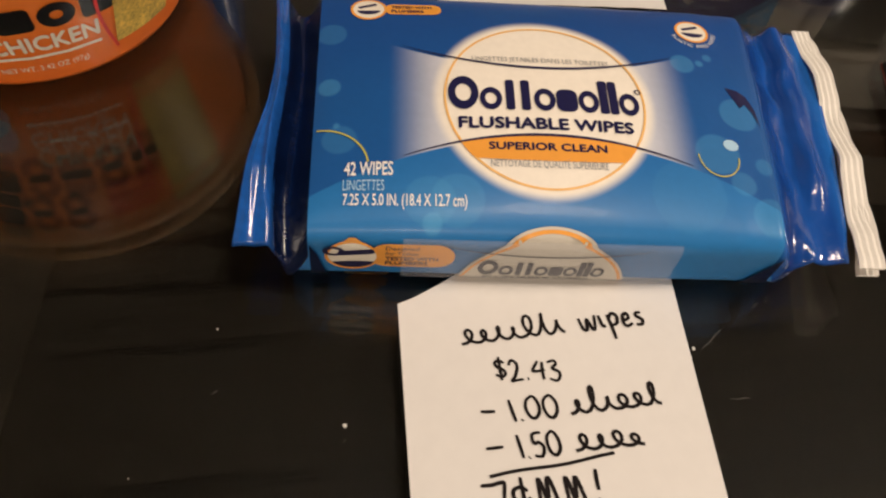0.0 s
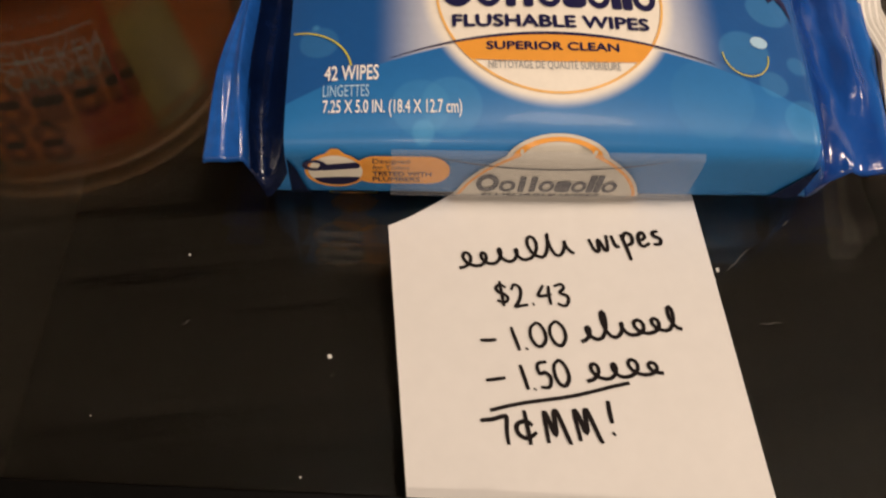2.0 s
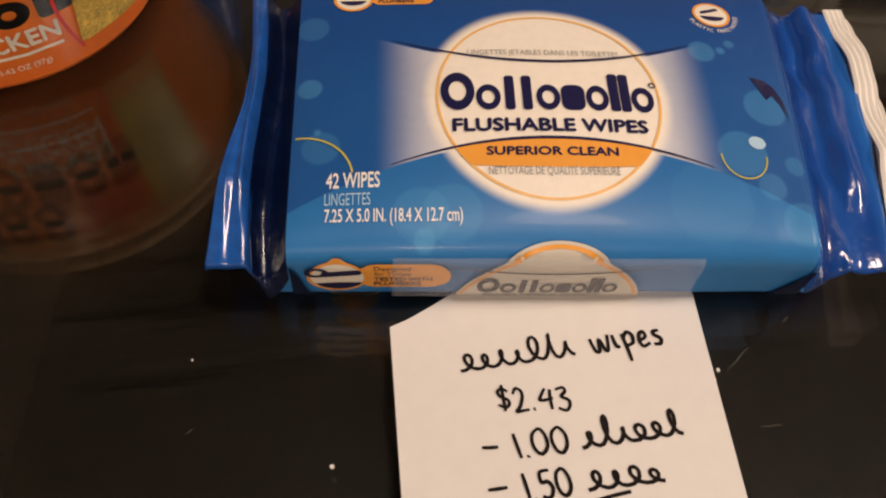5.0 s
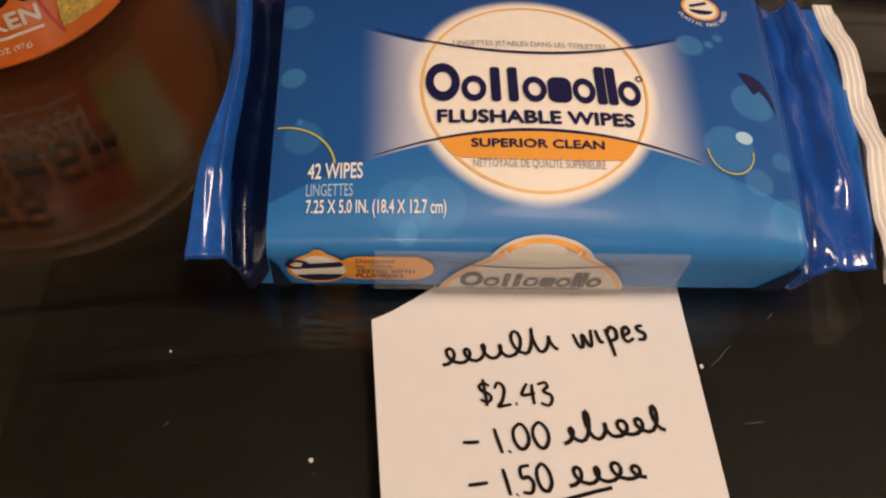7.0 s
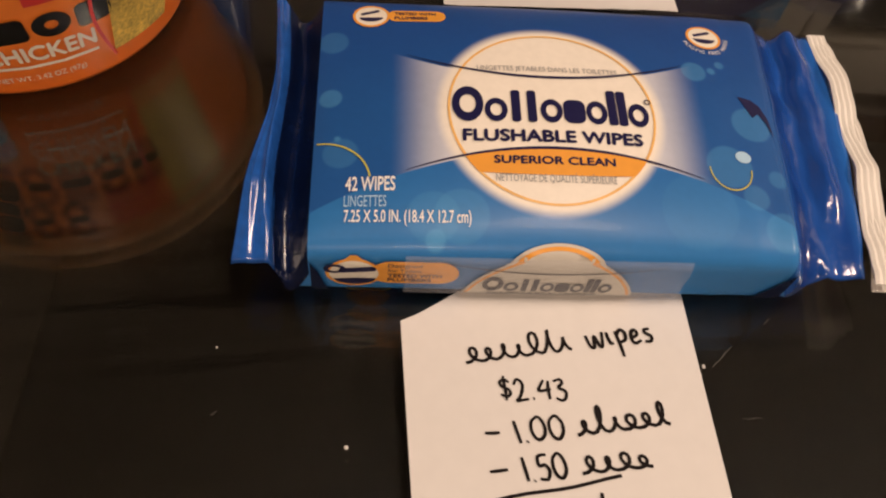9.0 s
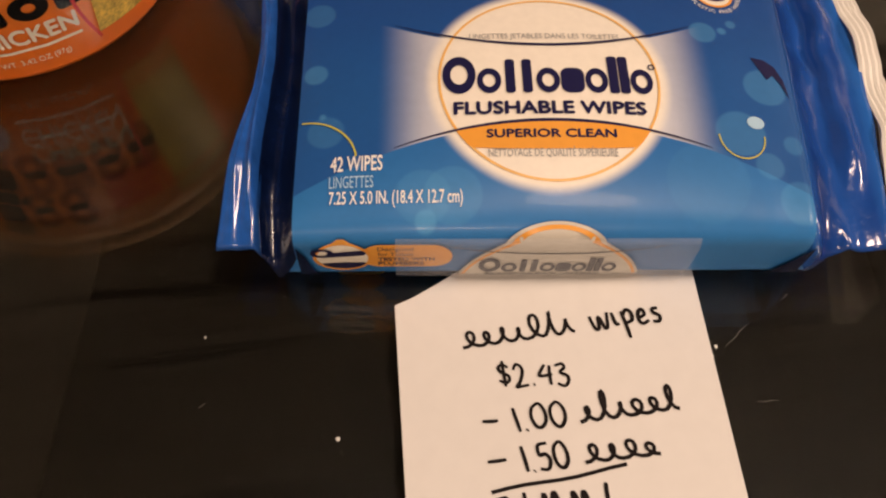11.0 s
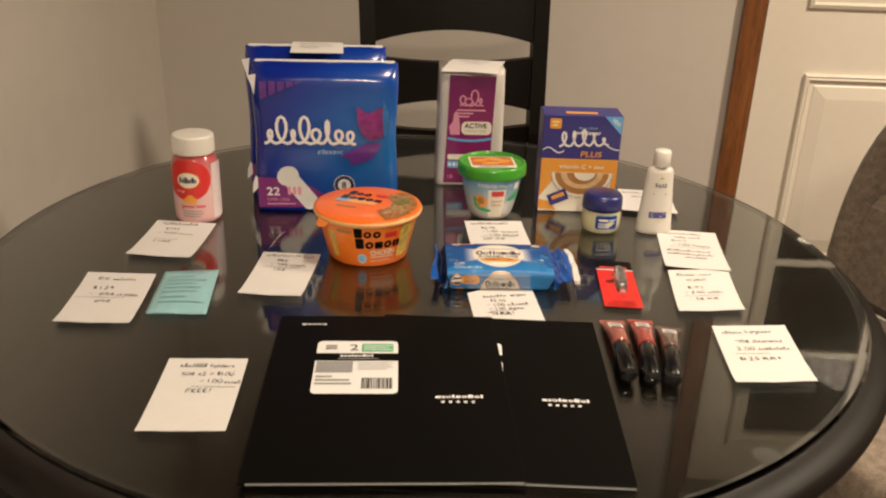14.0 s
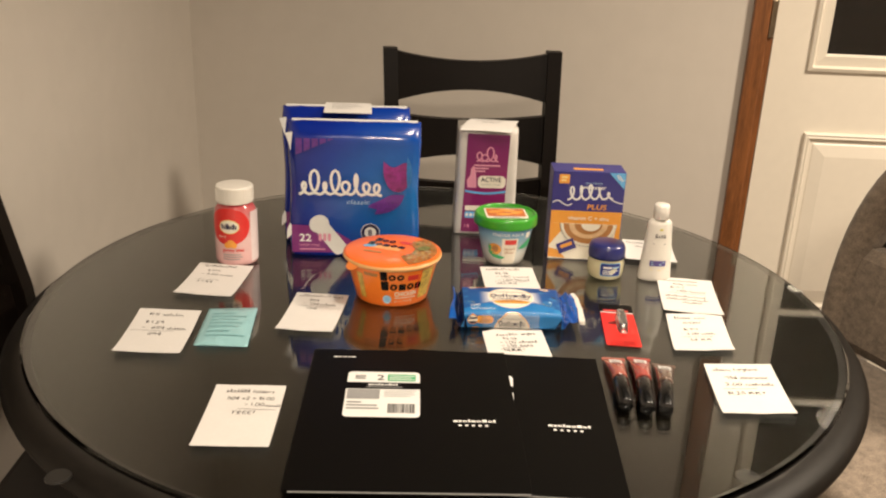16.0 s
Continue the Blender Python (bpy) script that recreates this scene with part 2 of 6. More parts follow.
def lettering(text, height, width=None, shear=0.0, bold=0.0, align="LEFT"):
    """Flat letters of the built-in font, base line on y = 0, starting (or centred) at x = 0."""
    cu = bpy.data.curves.new("letters", "FONT")
    cu.body, cu.size, cu.shear, cu.offset, cu.resolution_u = text, height / 0.7, shear, 0.0, 3
    ob = new("letters", cu)
    me = bpy.data.meshes.new_from_object(ob.evaluated_get(bpy.context.evaluated_depsgraph_get()))
    bm = bmesh.new()
    bm.from_mesh(me)
    bpy.data.objects.remove(ob)
    bpy.data.curves.remove(cu)
    bpy.data.meshes.remove(me)
    if bold:
        me2 = bpy.data.meshes.new("tmp")
        bm.to_mesh(me2)
        for dx, dy in ((bold, 0), (bold * 0.5, bold * 0.6), (bold * 0.5, -bold * 0.6)):
            b2 = bmesh.new()
            b2.from_mesh(me2)
            bmesh.ops.translate(b2, vec=(dx, dy, 0.00002 * (1 + dx / bold)), verts=b2.verts)
            me3 = bpy.data.meshes.new("tmp")
            b2.to_mesh(me3)
            b2.free()
            bm.from_mesh(me3)
            bpy.data.meshes.remove(me3)
        bpy.data.meshes.remove(me2)
    xs = [v.co.x for v in bm.verts]
    k = width / (max(xs) - min(xs)) if width else 1.0
    off = (max(xs) + min(xs)) / 2 if align == "CENTER" else min(xs)
    for v in bm.verts:
        v.co.x = (v.co.x - off) * k
    return bm


def on_surface(bm, fn):
    for v in bm.verts:
        v.co = Vector(fn(v.co.x, v.co.y, v.co.z))
    return bm


def mark_row(kinds, height, pitch, width):
    """A trade mark as a row of plain blocks and rings, one by one with its place, fitted to a width."""
    sizes = {"O": (1.15, 1.0), "o": (0.86, 0.70), "n": (0.84, 0.68), "l": (0.40, 1.0), "t": (0.86, 1.0), "i": (0.52, 0.66)}
    total = sum(sizes[k][0] * pitch for k in kinds) + 0.12 * pitch * (len(kinds) - 1)
    f, x = width / total, 0.0
    for k in kinds:
        w_, h_ = sizes[k][0] * pitch * f, sizes[k][1] * height
        yield x, (disc(w_ / 2, h_ / 2, w_ / 2, h_ / 2, n=24, inner=0.36) if k in "Oo" else patch(0, w_, 0, h_, corner=min(w_, h_) * 0.2))
        x += w_ + 0.12 * pitch * f


def brand_block(kind, wide, height):
    """One block of a trade mark: 'O' a large ring, 'o' a low ring, 'n' a low block, 'l' and 't' uprights."""
    tall = {"O": 1.0, "o": 0.66, "n": 0.66, "l": 1.0, "t": 0.90}[kind] * height
    if kind in "Oo":
        return disc(wide / 2, tall / 2, wide / 2, tall / 2, n=32, inner=0.52)
    if kind == "n":
        return patch(0, wide, 0, tall, corner=wide * 0.35)
    if kind == "t":
        return patch(wide * 0.2, wide * 0.8, 0, tall, corner=wide * 0.2)
    return patch(0, wide, 0, tall, corner=wide * 0.3)


def scribble(length, height, loops, seed=0, slope=0.0):
    """A name in hand writing, as an unreadable cursive stroke."""
    r = random.Random(seed)
    n = loops * 12
    tall = [r.choice((0.5, 0.55, 0.6, 1.15, 0.62, 1.0)) for _ in range(loops + 2)]
    lean = [r.uniform(0.5, 1.5) for _ in range(loops + 2)]
    pts = []
    for i in range(n + 1):
        u = i / n * loops
        k = int(u)
        a = 2 * math.pi * (u - k)
        pts.append((length * i / n + math.sin(a) * height * 0.24 * lean[k], slope * length * i / n + (0.5 - 0.5 * math.cos(a)) * height * tall[k] + 0.05 * height * math.sin(3.1 * u)))
    return pts


def bars(x, y, widths, height, gap):
    """Lines too small to read, as plain bars from the top down."""
    return join(*[patch(x, x + w, y - i * gap - height, y - i * gap) for i, w in enumerate(widths)])


def loft(sections, closed_ends=True):
    """Skin over rings of points of equal number."""
    bm = bmesh.new()
    rings = [[bm.verts.new(p) for p in s] for s in sections]
    n = len(rings[0])
    for a, b in zip(rings, rings[1:]):
        for i in range(n):
            j = (i + 1) % n
            bm.faces.new((a[i], a[j], b[j], b[i]))
    if closed_ends:
        bm.faces.new(rings[0][::-1])
        bm.faces.new(rings[-1])
    bmesh.ops.recalc_face_normals(bm, faces=bm.faces)
    return bm


CREAMSIDE = material("cream_side_ink", (0.62, 0.58, 0.50), 0.35, vary=0.03, coat=0.3)
GREYNAVY = material("faded_navy_ink", (0.018, 0.018, 0.035), 0.4, vary=0.1)


def tape_material():
    m = bpy.data.materials.new("hazy_tape")
    m.use_nodes = True
    nt = m.node_tree
    b = nt.nodes["Principled BSDF"]
    b.inputs["Base Color"].default_value = (0.75, 0.76, 0.78, 1)
    b.inputs["Roughness"].default_value = 0.35
    n = nt.nodes.new("ShaderNodeTexNoise")
    n.inputs["Scale"].default_value = 60
    r = nt.nodes.new("ShaderNodeMapRange")
    r.inputs[3].default_value, r.inputs[4].default_value = 0.02, 0.30
    nt.links.new(n.outputs[0], r.inputs[0])
    nt.links.new(r.outputs[0], b.inputs["Alpha"])
    return m


TAPE = tape_material()

# ---- room ----


def room_slab(name, label, category, mat, *args):
    return alone(name, boxed(*args), mat, ROOM, label, category, kind="structure")


room_slab("floor", "dark stained wooden floor under the table", "floor", FLOOR, -1.62, 3.4, -4.6, 0.12, -0.05, 0.0)
room_slab("ceiling", "plain unseen ceiling, coloured near black to darken its reflection", "ceiling", CEIL, -1.62, 3.4, -4.6, 0.12, 2.42, 2.5)
room_slab("wall_north", "plain warm grey painted wall", "wall", WALL, -1.62, 0.02, 0.0, 0.12, 0.0, 2.42)
room_slab("wall_north_east", "plain warm grey painted wall beyond the door", "wall", WALL, 1.07, 3.4, 0.0, 0.12, 0.0, 2.42)
room_slab("wall_over_door", "plain warm grey painted wall above the door", "wall", WALL, 0.02, 1.07, 0.0, 0.12, 2.1, 2.42)
room_slab("wall_west", "plain warm grey painted side wall", "wall", WALL, -1.62, -1.5, -4.6, 0.0, 0.0, 2.42)
room_slab("wall_east", "plain warm grey painted wall", "wall", WALL, 3.3, 3.4, -4.6, 0.0, 0.0, 2.42)
room_slab("wall_south", "plain warm grey painted wall", "wall", WALL, -1.5, 3.3, -4.6, -4.5, 0.0, 2.42)

# door with its oak casing
casing = thing("trim", ROOM, "stained oak door casing with visible grain", "door trim", kind="structure")
part("casing_side", boxed(0.013, 0.058, -0.018, 0.0, 0.0, 2.12, bevel=0.004), OAK, casing)
part("casing_side", boxed(1.015, 1.09, -0.018, 0.0, 0.0, 2.12, bevel=0.004), OAK, casing)
part("casing_head", boxed(0.013, 1.09, -0.02, -0.001, 2.12, 2.2, bevel=0.004), OAK, casing)
part("jamb", boxed(0.045, 0.0775, 0.001, 0.115, 0.0, 2.1), OAK, casing)

door = thing("door_1", ROOM, "cream painted panelled door with a glazed upper half, closed", "door", kind="structure")
DX0, DX1, DY = 0.081, 1.0, 0.004


def raised_panel(x0, x1, z0, z1, parent):
    """Moulded frame and a bevelled field, in the face of the door."""
    def ring(inset, y):
        return [(x0 + inset, y, z0 + inset), (x1 - inset, y, z0 + inset), (x1 - inset, y, z1 - inset), (x0 + inset, y, z1 - inset)]
    bm = loft([ring(a, DY + b) for a, b in ((0, 0.002), (0.002, -0.009), (0.006, -0.011), (0.010, -0.008), (0.015, -0.010), (0.021, -0.0015), (0.030, -0.0010), (0.033, -0.0030), (0.066, -0.0085))])
    return part("panel", bm, DOORPAINT, parent, "raised and fielded panel")


GZ0, GZ1, GX0, GX1 = 0.98, 1.88, DX0 + 0.128, DX1 - 0.128
for a in ((DX0, GX0, 0.01, 2.05), (GX1, DX1, 0.01, 2.05), (GX0, GX1, 0.01, GZ0), (GX0, GX1, GZ1, 2.05)):
    part("door_leaf", boxed(a[0], a[1], DY, DY + 0.042, a[2], a[3]), DOORPAINT, door)
raised_panel(DX0 + 0.124, 0.515, 0.25, 0.785, door)
raised_panel(0.565, DX1 - 0.124, 0.25, 0.785, door)


def frame_ring(x0, x1, z0, z1, w, y0, y1):
    def ring(i, y):
        return [(x0 + i, y, z0 + i), (x1 - i, y, z0 + i), (x1 - i, y, z1 - i), (x0 + i, y, z1 - i)]
    bm = loft([ring(0, y1), ring(0.003, y0), ring(0.012, y0 - 0.004), ring(0.018, y0 + 0.004), ring(w - 0.006, y0), ring(w, y1)], False)
    return bm


part("glazing_frame", frame_ring(GX0 - 0.028, GX1 + 0.028, GZ0 - 0.030, GZ1 + 0.030, 0.05, DY - 0.008, DY + 0.004), DOORPAINT, door)
part("window_pane", boxed(GX0, GX1, DY + 0.016, DY + 0.022, GZ0, GZ1), LAMP_DARK, door, "dark night-time glass")
part("muntin", boxed((GX0 + GX1) / 2 - 0.011, (GX0 + GX1) / 2 + 0.011, DY + 0.002, DY + 0.014, GZ0, GZ1, bevel=0.003), DOORPAINT, door)
for z in (1.28, 1.58):
    part("muntin", boxed(GX0, GX1, DY + 0.001, DY + 0.013, z - 0.011, z + 0.011, bevel=0.003), DOORPAINT, door)
for z in (0.3, 1.085, 1.8):
    hinge = part("hinge", boxed(0.062, 0.077, -0.008, 0.001, z - 0.05, z + 0.05, bevel=0.003), STEEL, door, "bronze-coloured hinge leaf and knuckle")
night = alone("backdrop", boxed(-0.3, 1.6, 0.5, 0.52, 0, 2.4), material("night_outside", (0.03, 0.02, 0.015), 0.9, vary=0.6, scale=4), ROOM, "dark night outside the door glass", "backdrop", kind="structure")

# ---- table ----
TC = Vector((-0.059, 0.400, 0))
TR = 0.570
table = thing("dining_table", Matrix.Translation(TC), "round dining table in dark espresso wood under a glass top", "table")
part("tabletop", lathe([(0, T - 0.05), (TR - 0.03, T - 0.05), (TR - 0.012, T - 0.0490), (TR - 0.012, T - 0.0105), (0, T - 0.0105)], 128), ESPRESSO, table, "espresso-stained top under the glass", smooth=False)
part("rim", lathe([(TR - 0.012, T - 0.0490), (TR + 0.012, T - 0.046), (TR + 0.026, T - 0.036), (TR + 0.028, T - 0.028), (TR + 0.020, T - 0.018), (TR + 0.004, T - 0.0125), (TR - 0.012, T - 0.0103)], 160), RIMWOOD, table, "matt rounded espresso rim", smooth=True)
part("apron", lathe([(TR - 0.1, T - 0.12), (TR - 0.075, T - 0.12), (TR - 0.075, T - 0.05), (TR - 0.1, T - 0.05)], 96), ESPRESSO, table)
for i in range(4):
    a = radians(45 + 90 * i)
    part("leg", boxed(-0.035, 0.035, -0.035, 0.035, 0, T - 0.051, bevel=0.005), ESPRESSO, table, m=pose(0.44 * math.cos(a), 0.44 * math.sin(a), 0, 0, 0, 45))
gt = alone("glass_tabletop", lathe([(0, T - 0.008), (TR - 0.002, T - 0.008), (TR, T - 0.006), (TR, T - 0.002), (TR - 0.003, T), (0, T)], 160), GLASS, Matrix.Translation(TC), "clear round glass sheet lying on the table", "glass top")
gt.visible_shadow = False
# darker material for the bumpers left of x = 0.4
BUMPER_DARK = material("dark_bumper", (0.010, 0.0095, 0.009), 0.3, vary=0.1)
for x, y in ((0.512, 0.388), (0.195, -0.092), (-0.490, -0.028)):
    alone("bumper", lathe([(0, 0), (0.013, 0), (0.012, 0.0018), (0, 0.0018)], 24), RUBBER if x > 0.4 else BUMPER_DARK, pose(x, y, T - 0.0101), "clear round bumper between wood and glass", "bumper", "bumpers under the glass")


def dining_chair(m, label):
    """Seat faces -y, the backrest stands at +y; origin on the floor under the seat's middle."""
    ch = thing("dining_chair", m, label, "chair", "chairs round the table")
    part("seat", boxed(-0.21, 0.21, -0.22, 0.2, 0.43, 0.48, bevel=0.015, seg=3), LEATHER, ch, "dark padded seat")
    for s in (-1, 1):
        part("leg", boxed(s * 0.19 - 0.02, s * 0.19 + 0.02, -0.215, -0.175, 0, 0.43, bevel=0.004), CHAIRWOOD, ch)
        secs = []
        for z, y, w in ((0, 0.24, 0.036), (0.25, 0.205, 0.038), (0.45, 0.195, 0.04), (0.7, 0.22, 0.04), (0.99, 0.285, 0.034)):
            x = s * (0.156 + 0.03 * min(1.0, z / 0.99))
            secs.append([(x - 0.016, y - w / 2, z), (x + 0.016, y - w / 2, z), (x + 0.016, y + w / 2, z), (x - 0.016, y + w / 2, z)])
        part("back_post", loft(secs), CHAIRWOOD, ch)

    def rail(lo, hi, sag):
        """A bowed back rail; lo and hi give its lower and upper edge across the chair."""
        secs = []
        for i in range(17):
            u = i / 8 - 1
            z0, z1 = lo(u), hi(u)
            yb = sag * (1 - u * u)
            def yy(z):
                return 0.20 + 0.085 * max(0.0, (z - 0.5) / 0.49) ** 1.4 + yb
            x = u * 0.176
            secs.append([(x, yy(z0) - 0.01, z0), (x, yy(z1) - 0.01, z1), (x, yy(z1) + 0.011, z1), (x, yy(z0) + 0.011, z0)])
        return loft(secs)
    part("top_rail", rail(lambda u: 0.878 + 0.024 * (1 - u * u), lambda u: 0.985 - 0.022 * (1 - u * u), 0.02), CHAIRWOOD, ch, smooth=False)
    part("mid_rail", rail(lambda u: 0.742 + 0.018 * (1 - u * u), lambda u: 0.852 - 0.016 * (1 - u * u), 0.025), CHAIRWOOD, ch)
    part("low_rail", rail(lambda u: 0.60, lambda u: 0.715 - 0.02 * (1 - u * u), 0.025), CHAIRWOOD, ch)
    part("seat_rail", boxed(-0.19, 0.19, 0.16, 0.185, 0.36, 0.43), CHAIRWOOD, ch)
    return ch


far_chair = dining_chair(pose(0.100, 0.905, 0, 0, 0, -3) @ Matrix.Diagonal((1.012, 1, 1.031, 1)), "dark espresso wooden dining chair with curved slatted back")
near_left = copy_thing(far_chair, pose(-0.505, 0.33, 0, 0, 0, 84))
tagged(near_left, "dark espresso wooden dining chair beside the table edge")


def tweed_chair(m):
    """Seat faces -y; a rounded back whose thick rim frames two inset panels with an open slot between them."""
    ch = thing("upholstered_chair", m, "grey-brown tweed upholstered chair with a rounded rimmed back", "chair", "chairs round the table")

    def outline(k, lift=0.0):
        pts = []
        for i in range(33):
            a = math.pi * i / 32
            pts.append((-0.30 * k * math.cos(a), 0.48 + lift + (0.50 - 0.30 * (1 - k)) * math.sin(a) ** 0.8))
        return pts
    # the rim: a rounded tube that follows the outline down to the seat
    path = [(-0.29, 0.30)] + outline(1.0) + [(0.29, 0.30)]
    secs_ = []
    for i, (x, z) in enumerate(path):
        a, b = Vector(path[max(0, i - 1)]), Vector(path[min(len(path) - 1, i + 1)])
        d_ = (b - a).normalized()
        n_ = Vector((-d_.y, d_.x))
        secs_.append([(x + n_.x * 0.036 * math.cos(q), 0.235 + 0.075 * math.sin(q), z + n_.y * 0.036 * math.cos(q)) for q in (2 * math.pi * k / 14 for k in range(14))])
    part("back_rim", loft(secs_), TWEED, ch, "thick rounded rim", smooth=True)

    def panel(z0, z1, y0, y1):
        bm = bmesh.new()
        rings = []
        zs = [z0 + (z1 - z0) * i / 10 for i in range(11)]
        for z in zs:
            reach = 0.275 if z < 0.5 else 0.275 * max(0.25, 1 - ((z - 0.5) / 0.48) ** 2.4)
            edge = 0.012 if z in (zs[0], zs[-1]) else 0.0
            rings.append([(-reach, y0 + edge, z), (0, y0 - 0.012 + edge, z), (reach, y0 + edge, z), (reach, y1, z), (0, y1, z), (-reach, y1, z)])
        bm.free()
        return loft(rings)
    part("back_panel", panel(0.755, 0.95, 0.185, 0.25), TWEED, ch, "inset upper tweed panel", smooth=False)
    part("back_panel", panel(0.46, 0.690, 0.185, 0.25), TWEED, ch, "inset lower tweed panel", smooth=False)
    # dark sheet added behind the gap, standing in for its shade
    part("slot_shade", panel(0.685, 0.760, 0.225, 0.25), LEATHER, ch, "dark sheet added for the shade in the slot")
    part("seat_cushion", boxed(-0.27, 0.27, -0.28, 0.17, 0.36, 0.48, bevel=0.03, seg=3), TWEED, ch, smooth=True)
    part("base", boxed(-0.26, 0.26, -0.26, 0.26, 0.28, 0.36, bevel=0.01), TWEED, ch)
    for s_ in (-1, 1):
        for y in (-0.22, 0.22):
            part("leg", boxed(s_ * 0.22 - 0.02, s_ * 0.22 + 0.02, y - 0.02, y + 0.02, 0, 0.285, bevel=0.004), CHAIRWOOD, ch)
    return ch


tweed_chair(pose(0.765, 0.45, 0, 0, 0, -74))

# ---- things on the table ----
EPS = 0.0003


def superellipse(hy, hz, n, count=48):
    """A rounded box outline with its points evenly spaced along it."""
    fine = []
    for i in range(721):
        a = 2 * math.pi * i / 720
        c, q = math.cos(a), math.sin(a)
        fine.append((math.copysign(abs(c) ** (2 / n), c) * hy, math.copysign(abs(q) ** (2 / n), q) * hz))
    run = [0.0]
    for a, b in zip(fine, fine[1:]):
        run.append(run[-1] + math.hypot(b[0] - a[0], b[1] - a[1]))
    pts, k = [], 0
    for i in range(count):
        want = run[-1] * i / count
        while run[k + 1] < want:
            k += 1
        f = (want - run[k]) / max(1e-12, run[k + 1] - run[k])
        pts.append((fine[k][0] + (fine[k + 1][0] - fine[k][0]) * f, fine[k][1] + (fine[k + 1][1] - fine[k][1]) * f))
    return pts


# the pack of wipes: a film bag, boxy in the middle, gathered into a flat seam at each end
WIPES = pose(0.0215, 0.288, T, 0, 0, -7)


def film_material():
    """Blue printed film: a pale glow round the label, deep blue between two printed arcs, lighter blue in front."""
    m = material("blue_film", (1, 1, 1), 0.40, vary=0.05, scale=60, coat=0.04, spec=0.28, bump=0.12, bump_scale=45)
    nt = m.node_tree

    def math_node(op, a, b=None, c=None):
        n = nt.nodes.new("ShaderNodeMath")
        n.operation = op
        for k, v in enumerate((a, b, c)):
            if v is None:
                continue
            if isinstance(v, (int, float)):
                n.inputs[k].default_value = v
            else:
                nt.links.new(v, n.inputs[k])
        return n.outputs[0]

    def ramp_node(v, lo, hi, a=0.0, b=1.0):
        n = nt.nodes.new("ShaderNodeMapRange")
        n.interpolation_type = "SMOOTHSTEP"
        nt.links.new(v, n.inputs[0])
        for k, q in enumerate((lo, hi, a, b)):
            n.inputs[k + 1].default_value = q
        return n.outputs[0]

    def mix_node(f, a, b):
        n = nt.nodes.new("ShaderNodeMixRGB")
        nt.links.new(f, n.inputs[0])
        for k, q in ((1, a), (2, b)):
            if isinstance(q, tuple):
                n.inputs[k].default_value = (*q, 1)
            else:
                nt.links.new(q, n.inputs[k])
        return n.outputs[0]
    co = nt.nodes.new("ShaderNodeTexCoord")
    sep = nt.nodes.new("ShaderNodeSeparateXYZ")
    nt.links.new(co.outputs["Object"], sep.inputs[0])
    x, y = sep.outputs["X"], sep.outputs["Y"]
    dx = math_node("SUBTRACT", x, 0.0060)
    dx2 = math_node("MULTIPLY", dx, dx)
    low = math_node("ADD", math_node("MULTIPLY_ADD", dx2, 4.33, 0.0041), y)
    high = math_node("SUBTRACT", math_node("MULTIPLY_ADD", dx2, 5.3, 0.0210), y)
    above = ramp_node(low, -0.0002, 0.0002)
    between = math_node("MULTIPLY", above, ramp_node(high, -0.0002, 0.0002))
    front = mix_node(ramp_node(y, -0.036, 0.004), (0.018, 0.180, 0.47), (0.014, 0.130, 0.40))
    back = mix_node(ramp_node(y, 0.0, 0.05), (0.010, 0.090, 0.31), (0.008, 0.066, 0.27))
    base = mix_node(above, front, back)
    glow = math_node("MULTIPLY", between, ramp_node(math_node("ABSOLUTE", dx), 0.027, 0.0455, 0.80, 0.0))
    base = mix_node(glow, base, (0.74, 0.74, 0.76))
    for bx, by, r, k in ((-0.0269, -0.0300, 0.0028, 0.55), (-0.0200, -0.0235, 0.0075, 0.26), (-0.0275, -0.0240, 0.0072, 0.22), (0.0557, -0.0055, 0.0070, 0.34), (0.0620, -0.0150, 0.0040, 0.30), (0.0450, -0.0200, 0.0110, 0.12), (0.0510, 0.0290, 0.0040, 0.42), (0.0568, 0.0300, 0.0014, 0.5), (0.0655, 0.0105, 0.0062, 0.36), (0.0600, 0.0330, 0.0016, 0.4), (-0.0560, 0.0150, 0.0034, 0.42), (-0.0525, -0.0045, 0.0050, 0.24), (-0.0535, 0.0005, 0.0010, 0.5), (-0.0560, 0.0370, 0.0045, 0.25), (0.0690, -0.0250, 0.0060, 0.30), (0.0700, -0.0080, 0.0030, 0.3)):
        far = math_node("SQRT", math_node("ADD", math_node("POWER", math_node("SUBTRACT", x, bx), 2.0), math_node("POWER", math_node("SUBTRACT", y, by), 2.0)))
        base = mix_node(ramp_node(far, r - 0.0007, r + 0.0004, 0.6 * k, 0.0), base, (0.10, 0.42, 0.72))
    r2 = math_node("ADD", dx2, math_node("POWER", math_node("MULTIPLY", math_node("SUBTRACT", y, 0.0096), 0.975), 2.0))
    halo = ramp_node(math_node("SQRT", r2), 0.0299, 0.0335, 1.0, 0.0)
    base = mix_node(halo, base, (0.86, 0.80, 0.70))
    mul = next(n for n in nt.nodes if n.bl_idname == "ShaderNodeMix")
    nt.links.new(base, mul.inputs[6])
    return m


FILM = film_material()
wipes = thing("wipes_pack", WIPES, "blue plastic soft pack of flushable wipes with a crimped white seam", "wipes pack")


LO, HI, YC = -0.060, 0.0735, 0.0130


def clamp(v):
    return max(0.0, min(1.0, v))


